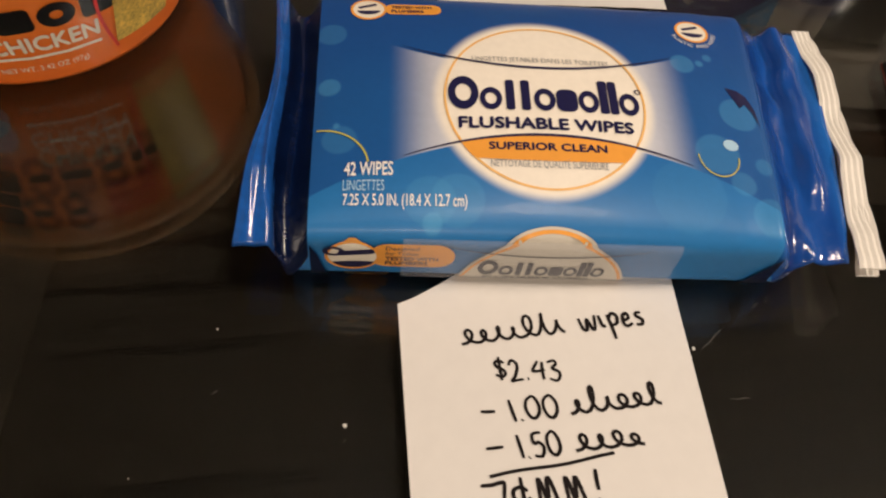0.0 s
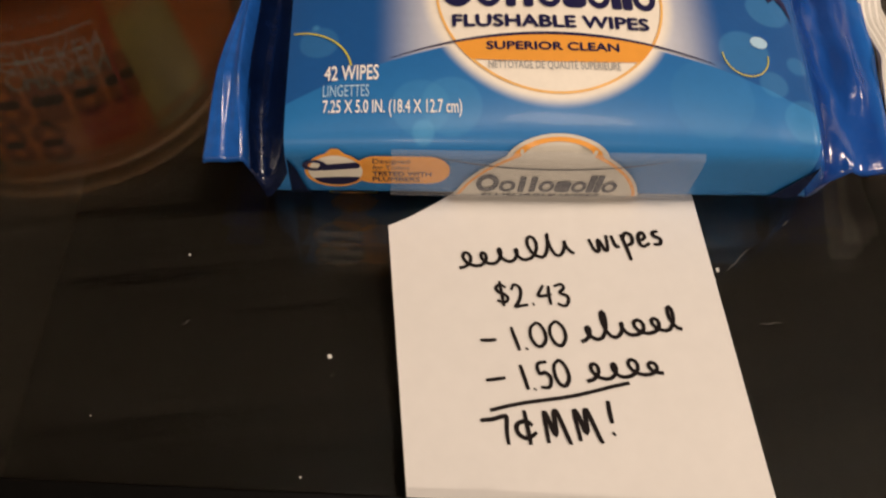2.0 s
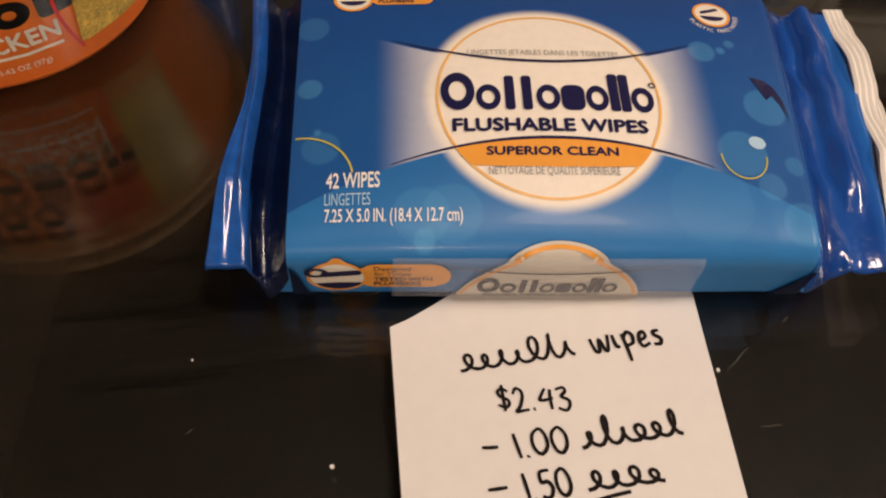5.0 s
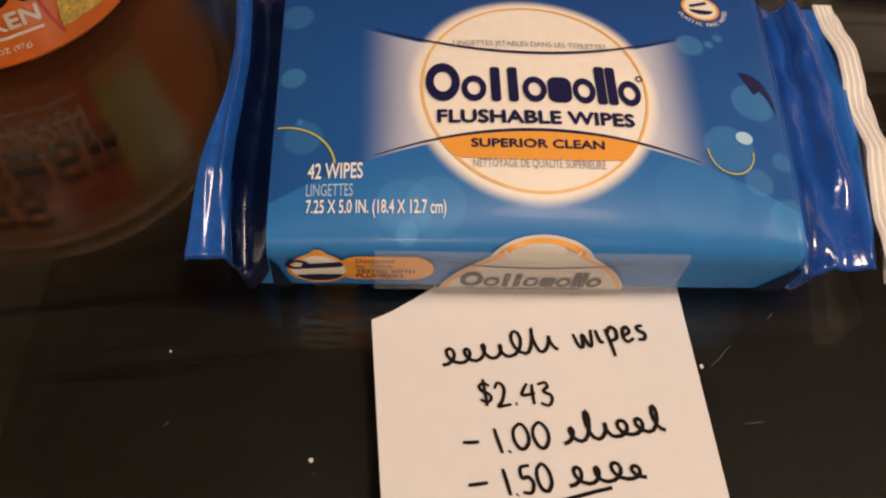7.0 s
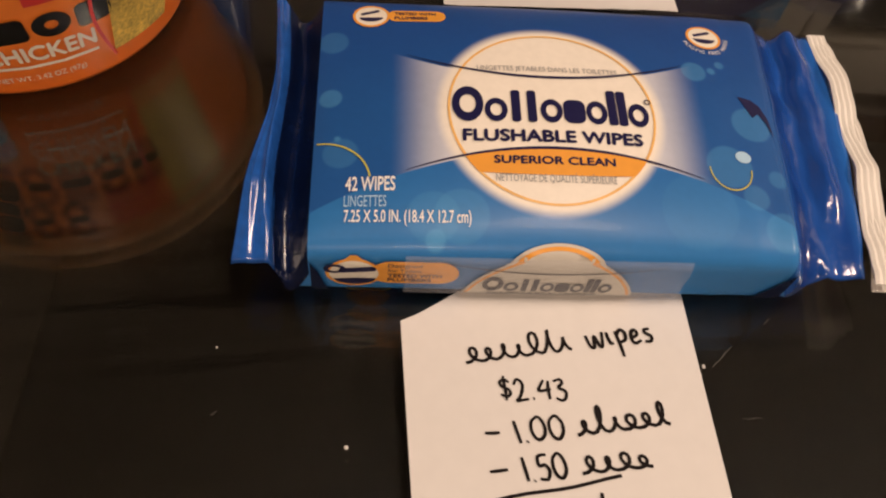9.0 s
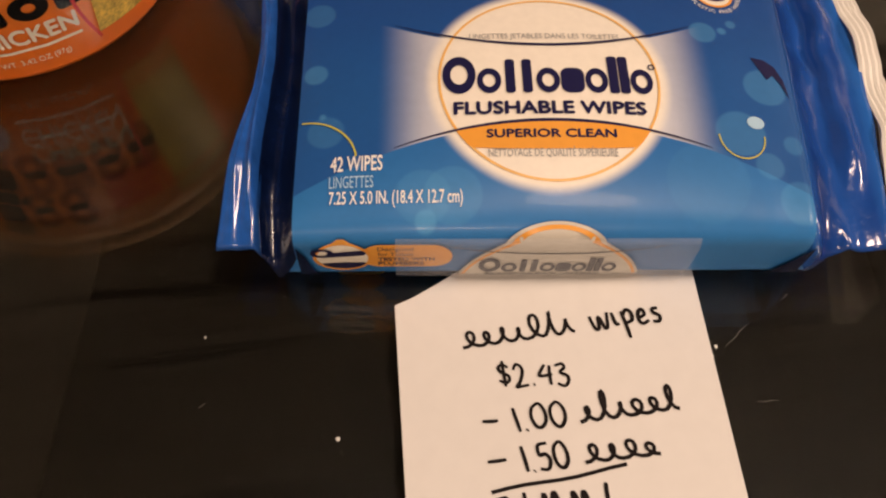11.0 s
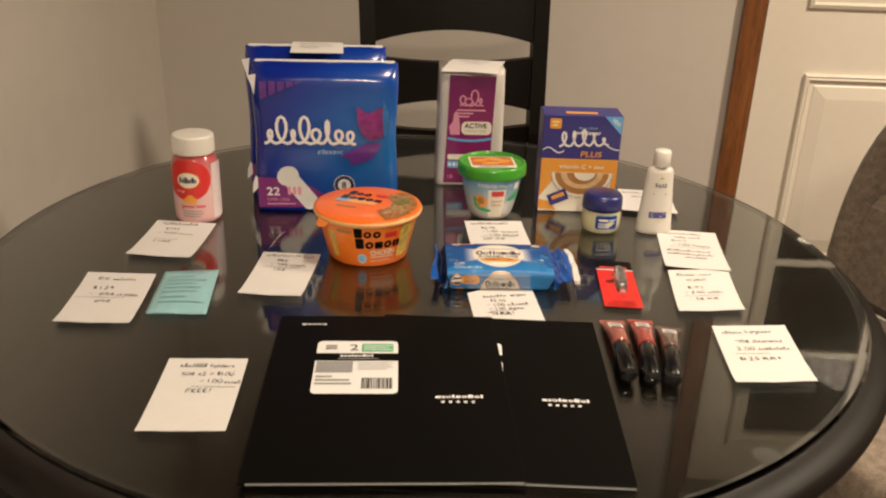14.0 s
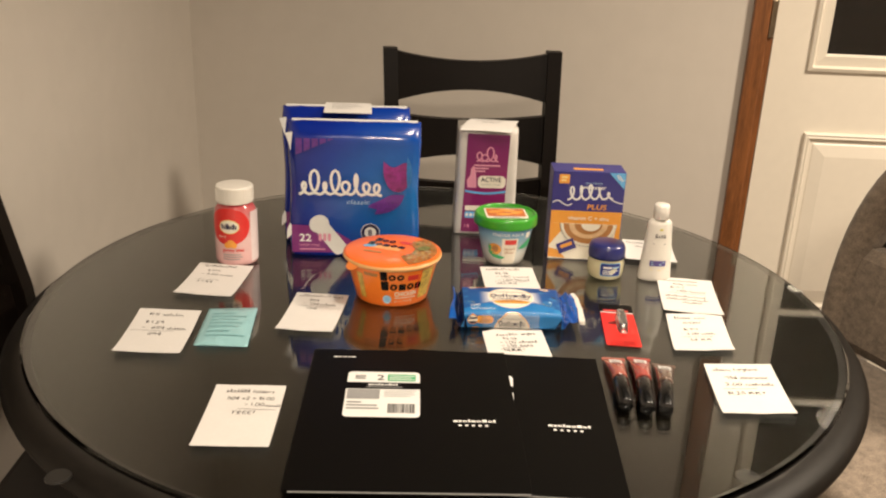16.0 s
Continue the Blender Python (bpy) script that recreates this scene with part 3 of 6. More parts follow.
def bag_shape(x):
    """Half depth, middle height, half height and squareness of the bag at x."""
    u = 0.0
    if x < LO:
        u = min(1.0, (LO - x) / 0.0115)
    elif x > HI:
        u = min(1.0, (x - HI) / 0.013)
    k = u * u * (3 - 2 * u)
    if x < 0:
        mid = 0.0132 * (1 - k) + 0.0215 * k - 0.0085 * math.sin(math.pi * u)
        half = 0.0132 * (1 - k ** 0.6) + 0.0014 * k ** 0.6
    else:
        mid = 0.0132 * (1 - k) + 0.0160 * k - 0.0035 * math.sin(math.pi * u)
        half = 0.0132 * (1 - k) + (0.0024 if x < 0.092 else 0.0012) * k
    deep = 0.0468 * (1 - k) + 0.0448 * k
    return deep, mid, half, 7.0 * (1 - k) + 2.2 * k


def dome(x, y):
    """The fullness of the upper side."""
    return 0.0064 * max(0.0, 1 - ((x - 0.0067) / 0.067) ** 2) ** 0.8 * max(0.0, 1 - ((y - YC) / 0.047) ** 2)


def bag_top(x, y):
    d, mid, half, n = bag_shape(x)
    k = min(0.999, abs(y - YC) / d)
    return mid + half * (1 - k ** n) ** (1 / n) + dome(x, y)


def bag_front(x, z):
    d, mid, half, n = bag_shape(x)
    k = min(0.999, abs(z - mid) / half)
    return YC - d * (1 - k ** n) ** (1 / n) + 0.0012 * clamp((half * 0.4 - (z - mid)) / (1.4 * half)) ** 1.5


secs = []
BX0, BX1, BN = -0.090, 0.098, 150
for i in range(BN + 1):
    x = BX0 + (BX1 - BX0) * i / BN
    d, mid, half, n = bag_shape(x)
    u = clamp((LO - x) / 0.010) if x < 0 else clamp((x - HI) / 0.010)
    ring = []
    for y, z in superellipse(d, half, n, 112):
        fold = 0.0026 * noise.noise((x * 210, y * 22 + x * 40, 0)) + 0.0022 * noise.noise((x * 60, y * 75, 2.0)) + 0.0010 * noise.noise((x * 420, y * 90, 7.0))
        # creases that run from the front corner of the right flap up to the seam
        crease = abs(((x - HI) * 0.9 + (y + 0.045) * 0.35) % 0.0125 - 0.00625) / 0.00625
        fold += (0.0030 * (crease - 0.5) * clamp(1 - (y + 0.045) / 0.085) if x > 0 else 0.0)
        fold *= u * (1 - 0.8 * clamp((x - 0.089) / 0.006)) * (1 - 0.7 * clamp((-0.071 - x) / 0.004))
        dent = 0.00025 * (1 - u) * noise.noise((x * 45, y * 50, 5.0)) + 0.0005 * noise.noise((x * 140, y * 30, 9.0)) * clamp((x - 0.050) / 0.02)
        if x < 0:
            tilt = u * (-0.0075 * clamp((-y - 0.022) / 0.025) + 0.0035 * clamp(y / 0.045))
            wide = 0.0022 + 0.0074 * clamp((0.004 - y) / 0.048) ** 1.3
            xx = max(x, -0.0715) - wide * clamp((-0.0715 - x) / 0.0185) + u * 0.0010 * math.sin(y * 85)
        else:
            tilt = u * 0.0022 * y / 0.045
            xx = x + clamp((x - 0.045) / 0.03) * 0.0024 * y / 0.045 + u * (0.0022 * (1 - (y / 0.045) ** 2) + 0.0012 * noise.noise((y * 90, 1.0, x * 20)))
        # the lower front corners are pulled outwards by the folded ends
        under = 0.0012 * (1 - u) * clamp((-y - 0.6 * d) / (0.4 * d)) * clamp((half * 0.4 - z) / (1.4 * half)) ** 1.5
        pull = clamp(-z / half) * clamp(-y / d) * (1 - u)
        xx += 0.007 * pull * (clamp((x - 0.055) / 0.018) - clamp((-0.045 - x) / 0.015))
        ring.append((xx, YC + y + under, max(0.0004, mid + z + fold + dent + tilt + (dome(x, YC + y) if z > 0 else 0.0))))
    secs.append(ring)
FIN = material("fin_film", (0.010, 0.095, 0.40), 0.2, vary=0.25, scale=50, coat=0.4, bump=0.25, bump_scale=70)
# navy film taken near black: shade of the sunken gusset is in the colour
SHADED_GUSSET = material("shaded_gusset_film", (0.002, 0.009, 0.045), 0.22, vary=0.4, scale=60, coat=0.3, bump=0.35, bump_scale=70)
# the dark stop paints the shade of the flap's valley into the film
FLAPR = print_material("right_flap_shaded_film", [(0, (0.012, 0.12, 0.44)), (0.22, (0.005, 0.030, 0.17)), (0.5, (0.010, 0.080, 0.36)), (0.8, (0.008, 0.060, 0.30)), (1, (0.014, 0.13, 0.48))], "X", 0.072, 0.099, rough=0.18, coat=0.45, bump=0.55, bump_scale=70)


def section(x):
    return next(i for i in range(BN + 1) if BX0 + (BX1 - BX0) * i / BN > x)


cut0, cutf, cut1 = section(-0.0605), section(-0.0705), section(0.0740)
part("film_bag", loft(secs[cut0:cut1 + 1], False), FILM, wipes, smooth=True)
part("end_flap", loft(secs[:cutf + 1]), FIN, wipes, "bright blue end fin", smooth=True)
part("end_gusset", loft(secs[cutf:cut0 + 1], False), SHADED_GUSSET, wipes, "folded navy gusset, shade put into its colour", smooth=True)
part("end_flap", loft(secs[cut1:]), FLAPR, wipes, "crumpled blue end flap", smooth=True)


def seam_sheet(lead, wide, z0, seed):
    """One layer of the crimped end: a thin strip, ribbed along the pack and wavy across it."""
    bm = bmesh.new()
    rows = []
    for j in range(90):
        v = j / 89
        y = -0.0350 + 0.0925 * v
        x0 = 0.0962 + 0.0030 * (1 - (2 * v - 1) ** 2) + 0.0020 * v + 0.0008 * noise.noise((y * 70, seed, 0)) + lead
        zz = z0 + 0.0022 * (2 * v - 1) + 0.0012 * math.sin(y * 190 + seed) + 0.0006 * noise.noise((y * 160, seed, 4))
        w = wide * (1.0 - 0.25 * v + 0.18 * noise.noise((y * 55, seed, 8)))
        rib = [(w * k / 7, 0.00045 * (k % 2)) for k in range(8)]
        rows.append([bm.verts.new((x0 + dx, y, zz + dz)) for dx, dz in rib] + [bm.verts.new((x0 + dx, y, zz - 0.0004)) for dx, dz in reversed(rib)])
    for a, b in zip(rows, rows[1:]):
        for k in range(len(a)):
            m_ = (k + 1) % len(a)
            bm.faces.new((a[k], a[m_], b[m_], b[k]))
    bm.faces.new(rows[0][::-1])
    bm.faces.new(rows[-1])
    return bm


part("seam_edge", seam_sheet(0.0, 0.0078, 0.0178, 1.0), WHITEPL, wipes, "white crimped seam edge")
part("seam_edge", seam_sheet(0.0016, 0.0066, 0.0158, 5.0), WHITEPL, wipes, "lower white crimped layer")


def on_top(bm, mat, name, layer=1, label=""):
    bmesh.ops.triangulate(bm, faces=bm.faces)
    return part(name, on_surface(bm, lambda x, y, z: (x, y + 0.0042, bag_top(x, y + 0.0042) + 0.00018 + 0.00006 * layer + z)), mat, wipes, label)


def on_front(bm, mat, name, layer=1):
    return part(name, on_surface(bm, lambda x, y, z: (x, bag_front(x, y) - 0.0003 - 0.0001 * layer - z, y)), mat, wipes)


CX, CY = 0.0062, 0.0054
on_top(disc(CX, CY, 0.0295, 0.0303, inner=0.977, n=90), material("pale_ring_ink", (0.86, 0.50, 0.16), 0.4), "label_ring", 1)
band = bmesh.new()
pv = None
for i in range(41):
    x = CX - 0.0275 + 0.0550 * i / 40
    u = (x - CX) / 0.0295
    y1 = -0.0079 - 4.33 * (x - CX) ** 2
    lim = CY - 0.0303 * math.sqrt(max(0.0, 1 - u * u))
    y0 = max(-0.0160 + 0.0010 * u * u, lim)
    y1 = max(y1, y0 + 0.0002)
    cur = (band.verts.new((x, y0, 0)), band.verts.new((x, y1, 0)))
    if pv:
        band.faces.new((pv[0], cur[0], cur[1], pv[1]))
    pv = cur
on_top(band, ORANGEINK, "label_band", 2)
on_top(ribbon([(CX + dx, -0.0076 - 4.33 * dx * dx) for dx in (0.041 * (i / 20 - 1) for i in range(41))], 0.0009, 0.85), NAVY, "swoosh_line", 3)
on_top(ribbon([(CX + dx, 0.0175 + 5.3 * dx * dx) for dx in (0.041 * (i / 20 - 1) for i in range(41))], 0.0009, 0.85), NAVY, "swoosh_line", 3)
x_ = -0.0221
for k_, (kind_, wide_) in enumerate(zip("Oottonollo", (0.0088, 0.0064, 0.0042, 0.0042, 0.0062, 0.0062, 0.0060, 0.0026, 0.0026, 0.0060))):
    b_ = brand_block(kind_, wide_, 0.0125)
    on_top(shift(b_, x_, 0.0008), NAVY, "brand_mark", 3, "navy brand mark")
    x_ += wide_ + 0.0003
on_top(disc(0.0340, 0.0100, 0.0010, 0.0010, n=14, inner=0.6), NAVY, "brand_mark", 3)
on_top(shift(lettering("FLUSHABLE WIPES", 0.0037, 0.0504, bold=0.00035), -0.0194, -0.0056, 0), NAVY, "lettering", 3)
on_top(shift(lettering("SUPERIOR CLEAN", 0.0023, 0.0335, bold=0.0002), -0.0112, -0.0127, 0), NAVY, "lettering", 4)
on_top(shift(lettering("NETTOYAGE DE QUALITÉ SUPÉRIEURE", 0.0022, 0.0330), -0.0108, -0.0181, 0), GREYINK, "lettering", 3)
on_top(shift(lettering("LINGETTES JETABLES DANS LES TOILETTES", 0.0019, 0.0410), -0.0145, 0.0198, 0), GREYINK, "lettering", 3)
on_top(shift(lettering("42 WIPES", 0.0042, 0.0132, bold=0.0002), -0.0508, -0.0210, 0), WHITEINK, "lettering", 5)
on_top(shift(lettering("LINGETTES", 0.0033, 0.0111), -0.0510, -0.0257, 0), PALEBLUE, "lettering", 5)
on_top(shift(lettering("7.25 X 5.0 IN. (18.4 X 12.7 cm)", 0.0033, 0.0333, bold=0.00012), -0.0509, -0.0300, 0), WHITEINK, "lettering", 5)
on_top(disc(0.0603, -0.0062, 0.0024, 0.0020, n=22, rings=2), PALEBLUE, "printed_bubble", 1)
on_top(disc(-0.0585, -0.0185, 0.0145, 0.0135, 8, 92, 24, 0.965), GOLD, "gold_arc", 2)
on_top(disc(0.0557, -0.0105, 0.0064, 0.0072, 180, 360, 24, 0.945), GOLD, "gold_arc", 2)
# badges
def badge_top(cx, cy, pill):
    on_top(disc(cx, cy, 0.0054, 0.0052, n=30), CREAM, "badge", 2)
    on_top(disc(cx, cy, 0.0056, 0.0054, n=30, inner=0.86), ORANGEINK, "badge_ring", 3)
    on_top(disc(cx, cy - 0.0008, 0.0036, 0.0020, 180, 360, 16), NAVY, "badge_picture", 3)
    on_top(shift(patch(-0.003, 0.003, -0.0006, 0.0006, corner=0.0005), cx - 0.0004, cy + 0.0016, 20), NAVY, "badge_picture", 3)
    if pill:
        on_top(patch(cx + 0.0050, cx + 0.0225, cy - 0.0026, cy + 0.0030, corner=0.0026), ORANGEINK, "badge_pill", 1)
        on_top(shift(lettering("TESTED WITH", 0.0014, 0.0125, bold=0.0001), cx + 0.0070, cy + 0.0006), NAVY, "lettering", 2)
        on_top(shift(lettering("PLUMBERS", 0.0014, 0.0100, bold=0.0001), cx + 0.0070, cy - 0.0017), NAVY, "lettering", 2)
badge_top(-0.0452, 0.0442, True)
badge_top(0.0575, 0.0408, False)
for i, ch in enumerate("PLASTIC FREE WIPES"):
    if ch != " ":
        a = radians(205 + 150 * i / 17)
        on_top(shift(lettering(ch, 0.0014, align="CENTER"), 0.0575 + 0.0078 * math.cos(a), 0.0408 + 0.0078 * math.sin(a), math.degrees(a) + 90), WHITEINK, "lettering", 2)
on_top(polygon([(0.0632, 0.0165), (0.0672, 0.0160), (0.0698, 0.0140), (0.0716, 0.0095), (0.0722, 0.0030), (0.0706, 0.0080), (0.0686, 0.0108), (0.0666, 0.0090)]), NAVY, "printed_arrow", 2)
# front of the pack, prints that run up the front and over the upper edge
TOPEDGE = 0.0225


def on_front(bm, mat, name, layer=1, label=""):
    bmesh.ops.triangulate(bm, faces=bm.faces)
    for limit in (0.008, 0.003):
        es = [e for e in bm.edges if e.calc_length() > limit]
        if es:
            bmesh.ops.subdivide_edges(bm, edges=es, cuts=2)
            bmesh.ops.triangulate(bm, faces=bm.faces)

    def fn(x, v, z):
        lift = 0.0006 + 0.0001 * layer + z
        if v <= TOPEDGE:
            return (x, bag_front(x, v) - lift, v)
        # over the rounded edge and on along the upper side
        y = bag_front(x, TOPEDGE) + 0.85 * (v - TOPEDGE)
        k = min(1.0, (v - TOPEDGE) / 0.0060)
        return (x, y - lift * (1 - k), bag_top(x, y) + lift + 0.0004 * (1 - k))
    return part(name, on_surface(bm, fn), mat, wipes, label, smooth=True)


FX = 0.0060
on_front(disc(FX, -0.0025, 0.0250, 0.0285, 6, 174, 60, 0.0, 20), CREAMSIDE, "label_disc", 1)
on_front(disc(FX, -0.0025, 0.0243, 0.0277, 6, 174, 60, 0.965), ORANGEINK, "label_ring", 2)
on_front(ribbon([(FX + dx, 0.0172 + 5.0 * dx * dx) for dx in (0.030 * (i / 16 - 1) for i in range(33))], 0.0006, 0.8), GREYNAVY, "swoosh_line", 2)
x_ = -0.0130
for k_, (kind_, wide_) in enumerate(zip("Oottonollo", (0.0058, 0.0042, 0.0027, 0.0027, 0.0040, 0.0040, 0.0039, 0.0017, 0.0017, 0.0039))):
    on_front(shift(brand_block(kind_, wide_, 0.0085), x_, 0.0066), GREYNAVY, "brand_mark", 3, "greyed brand mark under tape")
    x_ += wide_ + 0.0002
on_front(shift(lettering("FLUSHABLE WIPES", 0.0022, 0.0310, bold=0.0002), -0.0110, 0.0034), GREYNAVY, "lettering", 3)
on_front(disc(-0.0480, 0.0155, 0.0072, 0.0068, n=30, rings=2), CREAM, "badge", 2)
on_front(disc(-0.0480, 0.0155, 0.0075, 0.0071, n=30, inner=0.88), ORANGEINK, "badge_ring", 3)
on_front(disc(-0.0478, 0.0130, 0.0056, 0.0036, 190, 360, 20), NAVY, "badge_picture", 3)
on_front(shift(patch(-0.0050, 0.0050, -0.0012, 0.0012, corner=0.0010), -0.0470, 0.0176, 8), NAVY, "badge_picture", 3)
on_front(disc(-0.0530, 0.0180, 0.0030, 0.0022, n=16, inner=0.55), NAVY, "badge_picture", 4)
on_front(patch(-0.0435, -0.0200, 0.0100, 0.0215, corner=0.0052), ORANGEINK, "badge_pill", 1)
on_front(shift(lettering("Designed", 0.0017, 0.0090), -0.0390, 0.0190), NAVY, "lettering", 2)
on_front(shift(lettering("for Toilets", 0.0017, 0.0090), -0.0390, 0.0165), NAVY, "lettering", 2)
on_front(shift(lettering("TESTED WITH", 0.0019, 0.0145, bold=0.0001), -0.0390, 0.0137), NAVY, "lettering", 2)
on_front(shift(lettering("PLUMBERS", 0.0019, 0.0118, bold=0.0001), -0.0390, 0.0112), NAVY, "lettering", 2)
on_front(disc(-0.0440, 0.0008, 0.0068, 0.0040, 20, 160, 20), ORANGEINK, "badge_edge", 1)
# dark patches that paint the shade at the pack's folded front corners
on_front(polygon([(0.0640, 0.0010), (0.0730, 0.0010), (0.0730, 0.0195), (0.0705, 0.0150), (0.0670, 0.0085)]), SHADED_GUSSET, "corner_shade", 2, "dark patch, painted shade of the folded corner")
on_front(polygon([(-0.0595, 0.0010), (-0.0540, 0.0010), (-0.0560, 0.0090), (-0.0575, 0.0160), (-0.0595, 0.0205)]), SHADED_GUSSET, "corner_shade", 2, "dark patch, painted shade of the folded corner")
TAPE_X0, TAPE_X1 = -0.0345, 0.0425
tape = patch(TAPE_X0, TAPE_X1, 0.0020, 0.0236, 30, 12)
part("clear_tape", on_surface(tape, lambda x, y, z: (x, bag_front(x, y) - 0.0013, y)), TAPE, wipes, "strip of clear hazy tape")


# ---- hand-written price notes ----
PEN = {}


def glyph(ch, wide, *strokes):
    """A hand-written character: pen strokes on a grid ten units high."""
    PEN[ch] = (wide, [[tuple(float(c) for c in p.split(",")) for p in s_.split()] for s_ in strokes])


glyph("0", 5.6, "3,10 .8,8 0,4.5 1,1 3,0 5.2,2.5 5.5,6.5 4.2,9.5 2.6,10")
glyph("1", 1.4, "0,10 .5,5 1,0")
glyph("2", 6.2, "0.3,7.5 2,10 4,9 4.2,6 2.5,2 0.5,-0.4 3,0 6.2,0.6")
glyph("3", 5.0, "0,9.2 3,10 4,8.2 2,6 4.8,4.5 5,2 3,0 0,.8")
glyph("4", 6.0, "3,9.5 1,6 .3,4.2 2.5,4.2 6,4.9", "5,9 4.8,5 5,0")
glyph("5", 5.2, "5,10 1.2,9.5 .8,6 3.5,6 5,3.5 3.5,.5 0,.8")
glyph("6", 5.0, "4.4,10 1.6,7 .3,3 1.6,.2 4.4,1 4.8,3.6 2.6,5 .8,3.4")
glyph("7", 8.0, "0,6.6 .6,7.2 3.5,7.4 7.2,8.2 7.8,7.6 7.2,3 7,-1.2")
glyph("8", 5.0, "4.4,9 2,10 .6,8 4.4,3.6 4,.8 1.6,0 .4,2 4.2,7.4 4.6,9")
glyph("9", 5.0, "4.6,8 2.4,10 .4,7.6 2,5.4 4.6,7.6 4.4,3 3.6,0")
glyph("$", 5.2, "5,8 3,9.4 .8,8 1.5,6 4.5,4.5 5,2.5 3,.8 .3,2", "2.9,11 2.7,-.6")
glyph(".", 1.2, ".2,.2 .8,.6")
glyph("-", 5.0, "0,4.2 2.5,4.4 5,4.8")
glyph("=", 5.0, "0,6 5,6.4", "0,3.2 5,3.6")
glyph("*", 4.0, "0,8 4,4", "4,8 0,4", "2,9 2,3")
glyph("!", 2.2, "2.0,11.5 1.4,8 .8,4", ".1,.4 .7,.9")
glyph("\u00a2", 6.6, "5.8,5.8 4,7.4 1.2,6 1,3 3.4,1.4 6.6,3.4", "4.2,11 4,5 3.8,-.8")
glyph("m", 8.6, "0,0 .9,8.4 1.6,8.4 2.8,2.2 4.4,8.4 5.4,8.2 6.6,.2 7.2,-.4")
glyph("w", 7.6, "0,5.6 .7,1 2.2,.5 3.6,5 4.6,.6 6.2,.9 7.6,6.4")
glyph("i", 2.4, ".1,5.4 .6,1 2.0,.6")
glyph("p", 4.6, ".2,6 .5,.5 .7,-5", ".4,4 2.2,6.3 4.2,5 3.6,2 .8,1.2")
glyph("e", 4.4, ".2,2.8 3.2,4.2 2.8,6 .9,5.4 .1,2.5 1.4,.4 4.4,1.6")
glyph("s", 3.6, "3.4,6 1.2,5.6 1,4.2 3.2,2.6 2.4,.6 0,.6")
glyph("a", 4.8, "3.6,5.4 1.2,5.6 .2,2.6 1.6,.2 3.6,2.6 3.8,5.2 3.8,1 4.8,.2")
glyph("b", 4.4, ".2,10 .4,5 .5,.4", ".5,3.4 2.6,5.6 4.3,3.2 2.6,.2 .6,.6")
glyph("c", 4.0, "3.6,5 1.8,5.9 .2,3 1.4,.2 4,1.2")
glyph("d", 4.6, "4,10 4,4 4.4,0", "4,4.4 1.6,5.6 .2,2.8 1.8,.1 4,2.4")
glyph("f", 3.8, "3.6,9 2.2,10 1.4,7 1.2,0", "0,5 3,5.4")
glyph("g", 4.4, "3.8,5.2 1.4,5.6 .3,3 1.8,.6 3.8,3 4,5.4 3.8,-2.6 1.6,-4.4 .2,-3")
glyph("h", 4.8, ".2,10 .4,0", ".4,3.4 2.4,5.4 3.6,4 3.8,.6 4.8,.2")
glyph("l", 2.0, ".6,10 .2,4 .6,.4 2,.6")
glyph("n", 4.8, ".1,5.6 .4,0", ".4,3.6 2.4,5.6 3.8,4 3.8,.6 4.8,.3")
glyph("o", 4.4, "2.4,5.8 .4,4 .6,1 2.6,.1 4.3,2.6 3.4,5.4 2.2,5.8")
glyph("r", 3.6, ".1,5.6 .4,0", ".4,3.4 1.8,5.4 3.6,5.2")
glyph("x", 4.4, ".2,5.4 4.2,.2", "4,5.6 .2,0")
glyph("y", 4.4, ".1,5.6 .8,2 2.6,1.4 3.8,5.4", "3.8,5.4 3.6,-2.4 1.6,-4.2 .2,-3")
glyph("R", 5.2, ".3,9.8 .5,0", ".3,9.6 3.6,9.6 4.2,7 .6,5 5.2,0")
glyph("X", 5.2, ".2,9.8 5,0", "5,10 .2,0")
glyph("F", 5.0, ".4,9.6 .5,0", ".3,9.6 5,10", ".4,5.4 3.8,5.6")
glyph("E", 5.0, ".4,9.6 .5,.2", ".3,9.6 4.6,9.8", ".4,5.2 3.8,5.4", ".5,.2 5,.4")


def smooth_line(pts, n=5):
    """A line through the given points, rounded between them."""
    out = []
    for i in range(len(pts) - 1):
        p0, p1, p2, p3 = (Vector((*pts[max(0, min(len(pts) - 1, i + k))], 0)) for k in (-1, 0, 1, 2))
        for j in range(n):
            t = j / n
            q = 0.5 * (2 * p1 + (p2 - p0) * t + (2 * p0 - 5 * p1 + 4 * p2 - p3) * t * t + (3 * p1 - p0 - 3 * p2 + p3) * t ** 3)
            out.append((q.x, q.y))
    out.append(pts[-1])
    return out


def pen_words(text, height, length, rng_):
    """One flat bmesh a character, laid out from x = 0 on y = 0."""
    adv, x = [], 0.0
    for ch in text:
        w_ = PEN[ch][0] if ch != " " else 4.0
        adv.append(x)
        x += w_ + (1.7 if ch != " " else 0.0)
    k = height / 10
    kx = length / max(1.0, x - 1.7)
    out = []
    for ch, x0 in zip(text, adv):
        if ch == " ":
            continue
        bob, lean = rng_.uniform(-0.5, 0.5), rng_.uniform(-0.03, 0.06)
        bms = []
        for si, st in enumerate(PEN[ch][1]):
            pts = smooth_line([((x0 + px) * kx + lean * py * k + rng_.uniform(-0.12, 0.12) * k, (py + bob + rng_.uniform(-0.15, 0.15)) * k) for px, py in st])
            b_ = ribbon(pts, max(0.00085, height * 0.150), 0.25)
            for q, v in enumerate(b_.verts):
                v.co.z += 0.00003 * si + 0.0000004 * q
            bms.append(b_)
        out.append(join(*bms))
    return out

